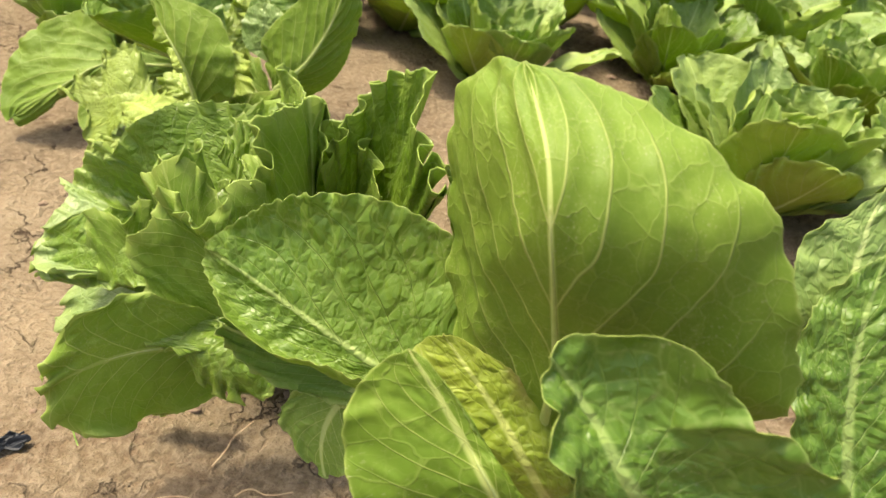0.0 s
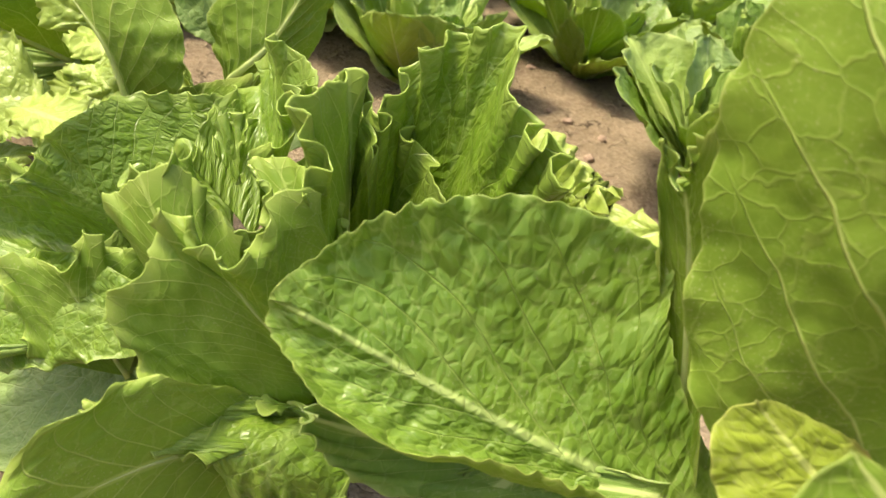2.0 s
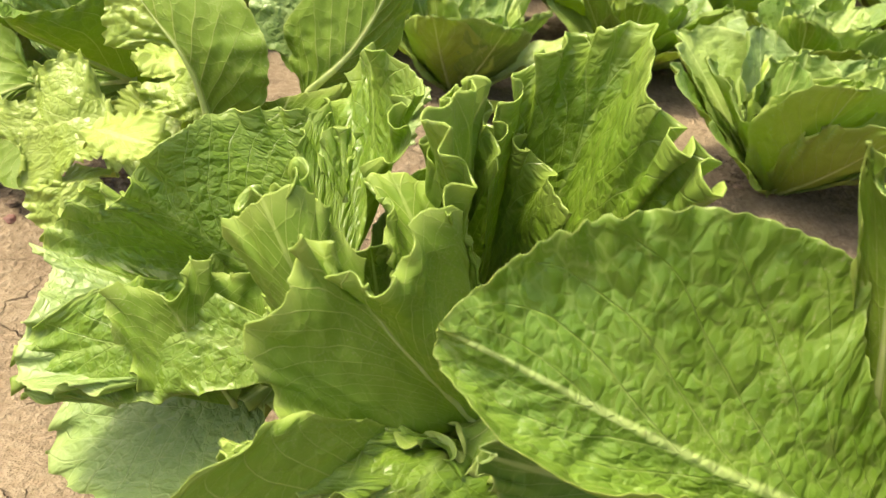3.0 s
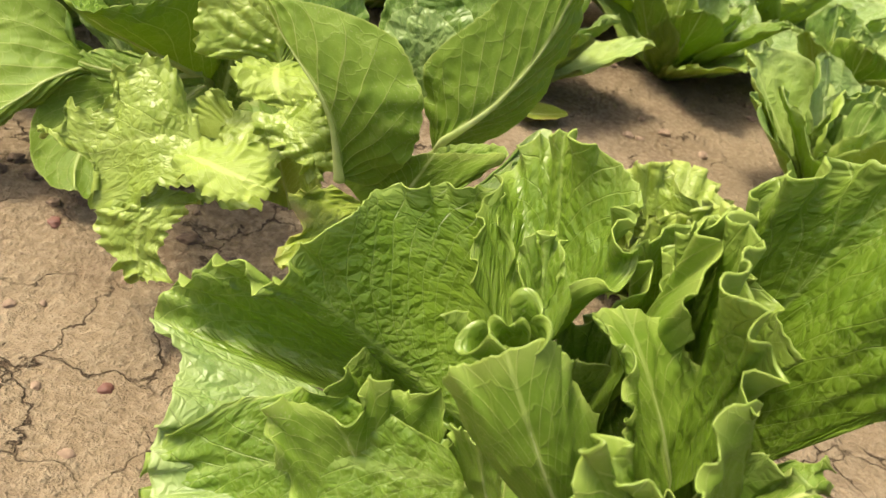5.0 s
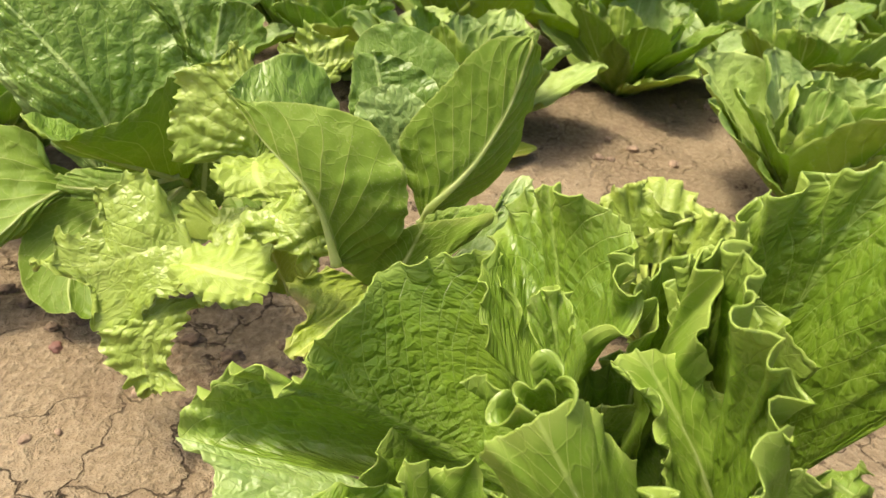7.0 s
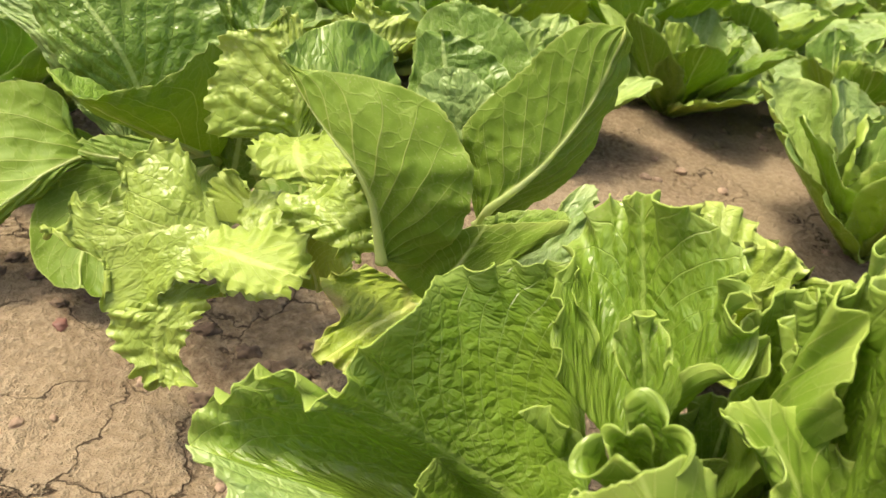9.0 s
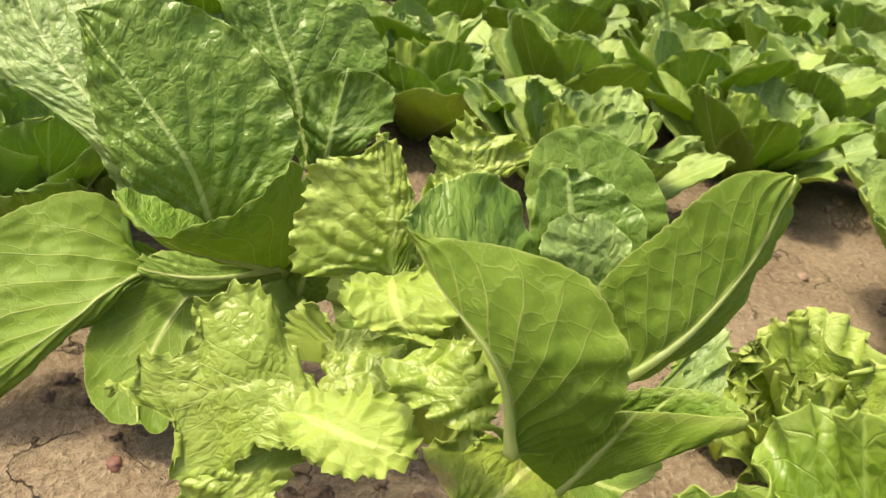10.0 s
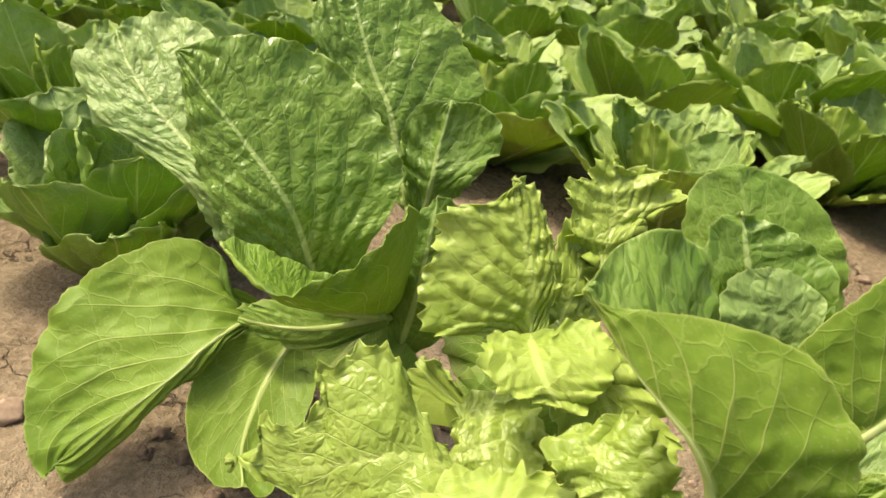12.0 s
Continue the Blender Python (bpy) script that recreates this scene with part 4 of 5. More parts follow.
fan_leaf(batavia_head, "batavia", 1, (0.050, 0.585, 0.050), ((0.012, 0.565, 0.202), (0.015, 0.598, 0.224), (0.037, 0.614, 0.236), (0.066, 0.602, 0.233), (0.082, 0.565, 0.215)), ruffle=0.0055, wave=0.026, deep=7.5, tooth=0.0012, pitch=0.0055, bow=0.08)
fan_leaf(batavia_head, "dark", 1, (0.030, 0.575, 0.050), ((-0.006, 0.586, 0.168), (0.003, 0.603, 0.185), (0.024, 0.605, 0.194), (0.038, 0.586, 0.184), (0.036, 0.566, 0.165)), ruffle=0.003, wave=0.026, deep=7.5, tooth=0.0012, pitch=0.0055, bow=0.06)
fan_leaf(batavia_head, "dark", 1, (0.050, 0.525, 0.050), ((0.022, 0.510, 0.163), (0.037, 0.528, 0.181), (0.056, 0.530, 0.197), (0.068, 0.516, 0.203)), ruffle=0.003, wave=0.026, deep=7.5, tooth=0.0012, pitch=0.0055, bow=0.06)
rolled_leaf(batavia_head, "batavia", (-0.021, 0.551, 0.177), (-0.047, 0.553, 0.226), 0.0120, 150.0, 200.0, 3, 0.18, 3, 0.0042)
rolled_leaf(batavia_head, "batavia", (-0.020, 0.557, 0.177), (-0.043, 0.556, 0.218), 0.0065, 140.0, 60.0, 5, 0.15, 4, 0.0022)

lollo_head = plant("lollo_lettuce", "lime green frilly lollo lettuce beside a romaine on soil", "lettuce", (-0.138, 0.808, 0.020), "lettuces in the field")
blade(lollo_head, "lime", 1, ((-0.161, 0.781, 0.107), (-0.183, 0.784, 0.126), (-0.201, 0.785, 0.131), (-0.218, 0.785, 0.130), (-0.241, 0.786, 0.121), (-0.263, 0.787, 0.119), (-0.284, 0.789, 0.120)), ((-0.142, 0.757, 0.111), (-0.153, 0.751, 0.110), (-0.170, 0.749, 0.111), (-0.188, 0.753, 0.118), (-0.199, 0.759, 0.113), (-0.213, 0.761, 0.104), (-0.226, 0.760, 0.086), (-0.249, 0.761, 0.086), (-0.244, 0.769, 0.097), (-0.250, 0.778, 0.108), (-0.267, 0.783, 0.113), (-0.277, 0.787, 0.118)), ((-0.169, 0.794, 0.115), (-0.182, 0.796, 0.124), (-0.194, 0.802, 0.135), (-0.202, 0.812, 0.148), (-0.209, 0.814, 0.164), (-0.219, 0.820, 0.170), (-0.228, 0.819, 0.168), (-0.239, 0.815, 0.161), (-0.249, 0.815, 0.159), (-0.244, 0.808, 0.150), (-0.252, 0.798, 0.136), (-0.262, 0.799, 0.136), (-0.272, 0.801, 0.138), (-0.268, 0.793, 0.127), (-0.278, 0.791, 0.123)), nu=161, nv=141, bar=0.0014, fold=0.25, ruffle=0.003, wave=0.019, deep=0.009, tooth=0.003, pitch=0.0065, frill=0.0016, lobe=0.004, blister=0.0009, cells=60, swell=0.0035)
blade(lollo_head, "lime", 1, ((-0.192, 0.759, 0.138), (-0.178, 0.748, 0.142), (-0.165, 0.739, 0.144), (-0.151, 0.733, 0.144), (-0.135, 0.729, 0.143)), ((-0.198, 0.758, 0.138), (-0.194, 0.744, 0.136), (-0.184, 0.732, 0.135), (-0.170, 0.726, 0.133), (-0.155, 0.722, 0.137), (-0.145, 0.723, 0.139)), ((-0.186, 0.767, 0.147), (-0.169, 0.761, 0.150), (-0.154, 0.759, 0.157), (-0.140, 0.751, 0.158), (-0.134, 0.738, 0.152)), nu=121, nv=101, bar=0, fold=0.2, ruffle=0.0025, wave=0.017, deep=0.008, tooth=0.003, pitch=0.0065, frill=0.0014, lobe=0.003, blister=0.0012, swell=0.003)
blade(lollo_head, "lime", -1, ((-0.198, 0.777, 0.099), (-0.212, 0.758, 0.092), (-0.217, 0.749, 0.076), (-0.211, 0.735, 0.054)), ((-0.219, 0.779, 0.095), (-0.230, 0.762, 0.093), (-0.245, 0.760, 0.084), (-0.241, 0.752, 0.071), (-0.231, 0.743, 0.060), (-0.222, 0.736, 0.051)), ((-0.180, 0.773, 0.100), (-0.187, 0.757, 0.100), (-0.199, 0.750, 0.084), (-0.201, 0.743, 0.071), (-0.193, 0.734, 0.059)), nu=121, nv=101, bar=0.001, fold=0.3, ruffle=0.0035, wave=0.02, deep=0.011, tooth=0.0034, pitch=0.0065, frill=0.0020, lobe=0.004, blister=0.0012, swell=0.003)
blade(lollo_head, "lime", 1, ((-0.147, 0.825, 0.167), (-0.149, 0.829, 0.197), (-0.154, 0.839, 0.216), (-0.159, 0.846, 0.229), (-0.164, 0.854, 0.243)), ((-0.162, 0.827, 0.171), (-0.185, 0.823, 0.173), (-0.198, 0.825, 0.173), (-0.203, 0.833, 0.189), (-0.199, 0.843, 0.209), (-0.196, 0.850, 0.225), (-0.183, 0.851, 0.230), (-0.171, 0.850, 0.233)), ((-0.138, 0.827, 0.183), (-0.140, 0.834, 0.210), (-0.145, 0.843, 0.226), (-0.151, 0.850, 0.239), (-0.158, 0.854, 0.245)), nu=141, nv=121, bar=0.0014, fold=0.3, ruffle=0.0022, wave=0.018, deep=0.008, tooth=0.003, pitch=0.006, frill=0.0014, lobe=0.004, blister=0.0012, cells=110, swell=0.002, grooves=0.0012)
blade(lollo_head, "lime", 1, ((-0.148, 0.823, 0.178), (-0.148, 0.803, 0.177), (-0.143, 0.791, 0.171), (-0.135, 0.786, 0.163)), ((-0.167, 0.820, 0.180), (-0.174, 0.809, 0.179), (-0.174, 0.800, 0.173), (-0.165, 0.792, 0.167), (-0.153, 0.788, 0.166)), ((-0.122, 0.825, 0.188), (-0.111, 0.807, 0.184), (-0.112, 0.797, 0.178), (-0.120, 0.789, 0.171), (-0.126, 0.784, 0.164)), nu=121, nv=101, bar=0, fold=0.2, ruffle=0.0022, wave=0.014, deep=0.008, tooth=0.003, pitch=0.0055, frill=0.0014, lobe=0.003, blister=0.0018, cells=110, swell=0.003)
blade(lollo_head, "lime", 1, ((-0.117, 0.846, 0.175), (-0.112, 0.851, 0.206), (-0.109, 0.862, 0.226), (-0.110, 0.876, 0.252)), ((-0.126, 0.841, 0.185), (-0.118, 0.850, 0.203), (-0.131, 0.856, 0.211), (-0.129, 0.863, 0.224), (-0.135, 0.871, 0.238), (-0.124, 0.872, 0.241), (-0.118, 0.877, 0.252)), ((-0.115, 0.843, 0.191), (-0.101, 0.855, 0.215), (-0.091, 0.861, 0.229), (-0.073, 0.864, 0.238), (-0.084, 0.870, 0.246), (-0.098, 0.872, 0.247)), nu=121, nv=101, bar=0.0012, fold=0.3, ruffle=0.004, wave=0.018, deep=0.011, tooth=0.0036, pitch=0.0055, frill=0.0022, lobe=0.005, blister=0.0018, cells=110, swell=0.003)
blade(lollo_head, "lime", -1, ((-0.140, 0.762, 0.177), (-0.130, 0.738, 0.179), (-0.120, 0.729, 0.175), (-0.111, 0.722, 0.160)), ((-0.150, 0.756, 0.173), (-0.155, 0.742, 0.176), (-0.147, 0.736, 0.169), (-0.137, 0.733, 0.169), (-0.129, 0.726, 0.167), (-0.118, 0.722, 0.157)), ((-0.126, 0.759, 0.187), (-0.117, 0.746, 0.197), (-0.107, 0.737, 0.186), (-0.104, 0.729, 0.174), (-0.105, 0.723, 0.164)), nu=121, nv=101, bar=0, fold=0.3, ruffle=0.004, wave=0.018, deep=0.011, tooth=0.0036, pitch=0.0055, frill=0.0022, lobe=0.003, blister=0.0014, swell=0.003)
blade(lollo_head, "lime", 1, ((-0.136, 0.826, 0.156), (-0.129, 0.837, 0.180), (-0.121, 0.852, 0.201), (-0.119, 0.866, 0.218)), ((-0.147, 0.831, 0.166), (-0.142, 0.847, 0.196), (-0.134, 0.861, 0.215), (-0.127, 0.868, 0.225)), ((-0.115, 0.831, 0.158), (-0.107, 0.845, 0.176), (-0.105, 0.860, 0.198), (-0.110, 0.867, 0.215)), nu=121, nv=101, bar=0.001, fold=0.3, ruffle=0.002, wave=0.018, deep=0.008, tooth=0.003, pitch=0.0055, frill=0.0014, lobe=0.004, blister=0.0014, cells=140, swell=0.003)
blade(lollo_head, "lime", -1, ((-0.156, 0.830, 0.137), (-0.163, 0.810, 0.132), (-0.166, 0.793, 0.122), (-0.164, 0.776, 0.111)), ((-0.174, 0.825, 0.136), (-0.180, 0.808, 0.125), (-0.178, 0.790, 0.113)), ((-0.138, 0.817, 0.139), (-0.136, 0.795, 0.130), (-0.144, 0.777, 0.118)), nu=121, nv=101, bar=0.001, fold=0.3, ruffle=0.0025, wave=0.018, deep=0.009, tooth=0.003, pitch=0.0055, frill=0.0014, lobe=0.004, blister=0.0012, cells=110, swell=0.003)
blade(lollo_head, "lime", 1, ((-0.134, 0.831, 0.181), (-0.121, 0.811, 0.170), (-0.110, 0.794, 0.155), (-0.108, 0.772, 0.138)), ((-0.144, 0.825, 0.174), (-0.141, 0.804, 0.157), (-0.133, 0.790, 0.143), (-0.121, 0.772, 0.134)), ((-0.106, 0.823, 0.178), (-0.092, 0.803, 0.169), (-0.082, 0.785, 0.155), (-0.078, 0.779, 0.150), (-0.090, 0.769, 0.142)), nu=121, nv=101, bar=0.0012, fold=0.3, ruffle=0.003, wave=0.02, deep=0.009, tooth=0.003, pitch=0.0055, frill=0.0016, lobe=0.003, blister=0.0018, swell=0.003)
fan_leaf(lollo_head, "lime", -1, (-0.153, 0.834, 0.103), ((-0.204, 0.832, 0.110), (-0.204, 0.848, 0.128), (-0.188, 0.855, 0.135), (-0.173, 0.844, 0.122)), nu=221, nv=47, ruffle=0.003, wave=0.019, deep=13, tooth=0.0032, pitch=0.0068, frill=0.0014, lobe=0.009, blister=0.0034, cells=62)
fan_leaf(lollo_head, "dark", -1, (-0.142, 0.816, 0.097), ((-0.177, 0.834, 0.104), (-0.174, 0.852, 0.125), (-0.149, 0.856, 0.142), (-0.121, 0.846, 0.145), (-0.105, 0.822, 0.122)), bow=0.05, ruffle=0.002)
fan_leaf(lollo_head, "lime", -1, (-0.127, 0.795, 0.086), ((-0.180, 0.800, 0.096), (-0.177, 0.817, 0.116), (-0.146, 0.814, 0.131), (-0.114, 0.792, 0.128), (-0.105, 0.777, 0.105)), nu=221, nv=47, ruffle=0.003, wave=0.019, deep=13, tooth=0.0032, pitch=0.0068, frill=0.0014, lobe=0.009, blister=0.0034, cells=62, bow=0.05)
fan_leaf(lollo_head, "lime", -1, (-0.118, 0.817, 0.071), ((-0.169, 0.826, 0.075), (-0.163, 0.843, 0.088), (-0.138, 0.847, 0.100), (-0.115, 0.835, 0.104), (-0.107, 0.815, 0.091)), nu=221, nv=47, ruffle=0.003, wave=0.019, deep=13, tooth=0.0032, pitch=0.0068, frill=0.0014, lobe=0.009, blister=0.0034, cells=62, bow=0.05)

romaine_mid = plant("romaine_lettuce", "young green romaine lettuce with upright pointed leaves", "lettuce", (-0.058, 0.760, 0.020), "lettuces in the field")
blade(romaine_mid, "romaine", -1, ((-0.101, 0.708, 0.172), (-0.106, 0.708, 0.190), (-0.111, 0.708, 0.205), (-0.120, 0.711, 0.219), (-0.129, 0.717, 0.227), (-0.141, 0.726, 0.237), (-0.152, 0.736, 0.249), (-0.157, 0.741, 0.256)), ((-0.094, 0.731, 0.182), (-0.092, 0.748, 0.212), (-0.099, 0.759, 0.239), (-0.107, 0.767, 0.258), (-0.121, 0.766, 0.268), (-0.138, 0.760, 0.267), (-0.150, 0.751, 0.261)), ((-0.083, 0.710, 0.171), (-0.068, 0.701, 0.198), (-0.068, 0.704, 0.226), (-0.074, 0.711, 0.236), (-0.083, 0.719, 0.247), (-0.094, 0.724, 0.252), (-0.117, 0.731, 0.254), (-0.138, 0.735, 0.253), (-0.152, 0.738, 0.252)), nu=101, nv=101, bar=0.0036, fold=0.6, ruffle=0.0012, wave=0.025, tooth=0.0009, pitch=0.006, blister=0.0006, swell=0.0025, grooves=0.0008)
blade(romaine_mid, "plain", 1, ((-0.039, 0.801, 0.179), (-0.049, 0.813, 0.216), (-0.056, 0.828, 0.240), (-0.065, 0.845, 0.266)), ((-0.069, 0.807, 0.179), (-0.083, 0.820, 0.218), (-0.087, 0.833, 0.237), (-0.084, 0.841, 0.253), (-0.076, 0.844, 0.261)), ((-0.013, 0.802, 0.188), (-0.012, 0.814, 0.230), (-0.017, 0.823, 0.244), (-0.028, 0.832, 0.256), (-0.045, 0.840, 0.264)), bar=0.002, fold=0.3, ruffle=0.0012, wave=0.02, tooth=0.0008, pitch=0.006, blister=0.0006, swell=0.002)
blade(romaine_mid, "dark", 1, ((-0.059, 0.775, 0.196), (-0.067, 0.787, 0.223), (-0.073, 0.795, 0.242), (-0.077, 0.805, 0.260)), ((-0.085, 0.776, 0.206), (-0.092, 0.786, 0.227), (-0.090, 0.799, 0.244), (-0.088, 0.805, 0.255)), ((-0.043, 0.772, 0.213), (-0.038, 0.783, 0.240), (-0.043, 0.793, 0.249), (-0.058, 0.800, 0.256)), bar=0.002, fold=0.3, ruffle=0.0014, wave=0.016, tooth=0.0008, pitch=0.006, blister=0.0006, swell=0.0015)
blade(romaine_mid, "pale", 1, ((-0.059, 0.763, 0.201), (-0.065, 0.771, 0.223), (-0.069, 0.776, 0.235), (-0.072, 0.783, 0.247)), ((-0.082, 0.764, 0.211), (-0.090, 0.773, 0.227), (-0.087, 0.781, 0.239), (-0.081, 0.783, 0.244)), ((-0.054, 0.761, 0.216), (-0.049, 0.771, 0.238), (-0.055, 0.778, 0.243), (-0.063, 0.781, 0.247)), bar=0.0016, fold=0.3, ruffle=0.0008, wave=0.014, tooth=0.0008, pitch=0.005, blister=0.0006, swell=0.0015)
blade(romaine_mid, "romaine", -1, ((-0.049, 0.746, 0.176), (-0.046, 0.740, 0.190), (-0.032, 0.741, 0.205), (-0.020, 0.744, 0.220), (-0.006, 0.749, 0.247), (0.002, 0.756, 0.272), (0.005, 0.760, 0.286)), ((-0.054, 0.752, 0.188), (-0.062, 0.755, 0.207), (-0.065, 0.757, 0.225), (-0.058, 0.759, 0.237), (-0.042, 0.762, 0.255), (-0.030, 0.764, 0.271), (-0.017, 0.765, 0.282), (-0.002, 0.762, 0.286)), ((-0.026, 0.757, 0.177), (0.001, 0.759, 0.204), (0.013, 0.766, 0.239), (0.016, 0.768, 0.270)), nu=101, nv=101, bar=0.0036, fold=0.6, ruffle=0.0012, wave=0.025, tooth=0.0009, pitch=0.006, blister=0.0008, swell=0.0025, grooves=0.0008)
fan_leaf(romaine_mid, "romaine", -1, (-0.072, 0.715, 0.142), ((-0.105, 0.727, 0.165), (-0.084, 0.719, 0.182), (-0.057, 0.709, 0.197), (-0.037, 0.697, 0.208), (-0.024, 0.686, 0.216), (-0.032, 0.693, 0.199)), label="low romaine leaf specked with soil", bow=0.07, ruffle=0.0008, tooth=0.0005, rib=0.002)
fan_leaf(romaine_mid, "romaine", -1, (-0.064, 0.723, 0.138), ((-0.023, 0.688, 0.215), (-0.022, 0.703, 0.212), (-0.033, 0.722, 0.200), (-0.049, 0.731, 0.189), (-0.056, 0.729, 0.173)), bow=0.05, ruffle=0.0008, tooth=0.0008, rib=0)
fan_leaf(romaine_mid, "yellow", -1, (-0.061, 0.768, 0.106), ((-0.104, 0.762, 0.131), (-0.130, 0.749, 0.128), (-0.119, 0.725, 0.122), (-0.131, 0.705, 0.113), (-0.102, 0.690, 0.119), (-0.067, 0.694, 0.129), (-0.061, 0.723, 0.131)), label="pale yellowing outer leaf near the soil", bow=-0.1, ruffle=0.003, wave=0.02, tooth=0.0008, blister=0.002, rib=0.002)
fan_leaf(romaine_mid, "dark", 1, (-0.048, 0.763, 0.103), ((-0.056, 0.717, 0.102), (-0.042, 0.724, 0.120), (-0.015, 0.737, 0.132), (-0.004, 0.751, 0.140)), bow=0.05, ruffle=0.002)
fan_leaf(romaine_mid, "glaucous", 1, (-0.042, 0.766, 0.110), ((0.015, 0.773, 0.143), (0.016, 0.797, 0.165), (0.034, 0.806, 0.177), (0.036, 0.791, 0.172), (0.026, 0.764, 0.152)), bow=0.05, ruffle=0.003)
fan_leaf(romaine_mid, "dark", -1, (-0.084, 0.859, 0.093), ((-0.164, 0.865, 0.100), (-0.181, 0.892, 0.123), (-0.153, 0.909, 0.140), (-0.118, 0.894, 0.145), (-0.100, 0.870, 0.128)), bow=0.05, ruffle=0.002)

romaine_back = plant("romaine_lettuce", "open green romaine lettuce with pale ribs and drooping outer leaves", "lettuce", (-0.230, 0.975, 0.005), "lettuces in the field")
# a dark low leaf added to fill the shadowy gap at the foot
fan_leaf(romaine_back, "dark", -1, (-0.212, 0.978, 0.080), ((-0.176, 0.910, 0.073), (-0.205, 0.905, 0.054), (-0.253, 0.916, 0.061), (-0.302, 0.953, 0.069), (-0.308, 0.980, 0.075)), bow=-0.08, ruffle=0.002)
blade(romaine_back, "romaine", 1, ((-0.243, 0.970, 0.057), (-0.264, 0.959, 0.120), (-0.273, 0.960, 0.148), (-0.284, 0.960, 0.172), (-0.310, 0.972, 0.201), (-0.336, 0.983, 0.227), (-0.354, 0.992, 0.247)), ((-0.260, 0.967, 0.077), (-0.285, 0.947, 0.126), (-0.308, 0.941, 0.148), (-0.328, 0.950, 0.171), (-0.341, 0.964, 0.197), (-0.346, 0.975, 0.218), (-0.350, 0.985, 0.235)), ((-0.234, 0.975, 0.093), (-0.228, 0.967, 0.135), (-0.216, 0.967, 0.162), (-0.209, 0.984, 0.187), (-0.225, 0.997, 0.214), (-0.249, 1.008, 0.240), (-0.282, 1.011, 0.255), (-0.310, 1.007, 0.258), (-0.332, 1.001, 0.255)), nu=121, nv=121, bar=0.004, fold=0.35, ruffle=0.0022, wave=0.024, tooth=0.0012, pitch=0.007, blister=0.0012, cells=70, swell=0.004, grooves=0.0014)
blade(romaine_back, "glaucous", 1, ((-0.275, 0.967, 0.075), (-0.330, 0.995, 0.159), (-0.352, 1.012, 0.175), (-0.383, 1.034, 0.196), (-0.405, 1.056, 0.217), (-0.417, 1.073, 0.235)), ((-0.324, 0.980, 0.114), (-0.352, 0.994, 0.155), (-0.390, 1.015, 0.173), (-0.419, 1.028, 0.184), (-0.434, 1.045, 0.201), (-0.443, 1.056, 0.212), (-0.436, 1.066, 0.224)), ((-0.271, 0.985, 0.125), (-0.309, 1.002, 0.169), (-0.325, 1.030, 0.198), (-0.337, 1.055, 0.224), (-0.352, 1.072, 0.241), (-0.377, 1.081, 0.247), (-0.399, 1.082, 0.246)), nu=121, nv=121, bar=0.003, fold=0.35, ruffle=0.0022, wave=0.024, tooth=0.0012, pitch=0.007, blister=0.0016, swell=0.004, grooves=0.001)
blade(romaine_back, "romaine", -1, ((-0.204, 0.983, 0.071), (-0.228, 0.910, 0.121), (-0.249, 0.862, 0.155), (-0.267, 0.841, 0.175), (-0.286, 0.857, 0.178), (-0.308, 0.892, 0.174)), ((-0.213, 0.987, 0.077), (-0.238, 0.946, 0.121), (-0.265, 0.922, 0.145), (-0.287, 0.915, 0.159), (-0.302, 0.910, 0.167)), ((-0.200, 0.947, 0.132), (-0.201, 0.917, 0.181), (-0.207, 0.896, 0.205), (-0.218, 0.876, 0.197), (-0.235, 0.856, 0.188), (-0.251, 0.841, 0.188), (-0.267, 0.829, 0.185), (-0.285, 0.848, 0.184)), nu=101, nv=101, bar=0.0055, fold=0.6, bulge=(0.1, 0.1), ruffle=0.0022, wave=0.022, tooth=0.0012, pitch=0.007, blister=0.0008, swell=0.003)
blade(romaine_back, "dark", 1, ((-0.193, 1.017, 0.110), (-0.189, 1.005, 0.165), (-0.186, 1.013, 0.190), (-0.182, 1.020, 0.211), (-0.180, 1.024, 0.224)), ((-0.199, 1.018, 0.133), (-0.207, 1.013, 0.171), (-0.212, 1.022, 0.192), (-0.207, 1.028, 0.211), (-0.195, 1.028, 0.221)), ((-0.174, 1.015, 0.147), (-0.156, 1.000, 0.182), (-0.143, 1.005, 0.204), (-0.147, 1.011, 0.218), (-0.161, 1.019, 0.225)), bar=0.002, fold=0.3, bulge=(0.1, 0.1), ruffle=0.0025, wave=0.02, blister=0.0016, swell=0.005, grooves=0.0008)
blade(romaine_back, "romaine", 1, ((-0.201, 1.040, 0.127), (-0.220, 1.070, 0.193), (-0.233, 1.084, 0.216), (-0.246, 1.100, 0.244), (-0.256, 1.119, 0.273), (-0.259, 1.128, 0.287)), ((-0.220, 1.059, 0.144), (-0.237, 1.067, 0.195), (-0.265, 1.079, 0.222), (-0.281, 1.087, 0.239), (-0.283, 1.099, 0.257), (-0.275, 1.117, 0.279)), ((-0.179, 1.068, 0.173), (-0.159, 1.093, 0.199), (-0.147, 1.106, 0.212), (-0.162, 1.119, 0.236), (-0.177, 1.128, 0.254), (-0.206, 1.135, 0.275), (-0.234, 1.137, 0.289)), nu=101, nv=101, bar=0.003, fold=0.3, ruffle=0.0025, wave=0.026, blister=0.0014, swell=0.005, grooves=0.001)
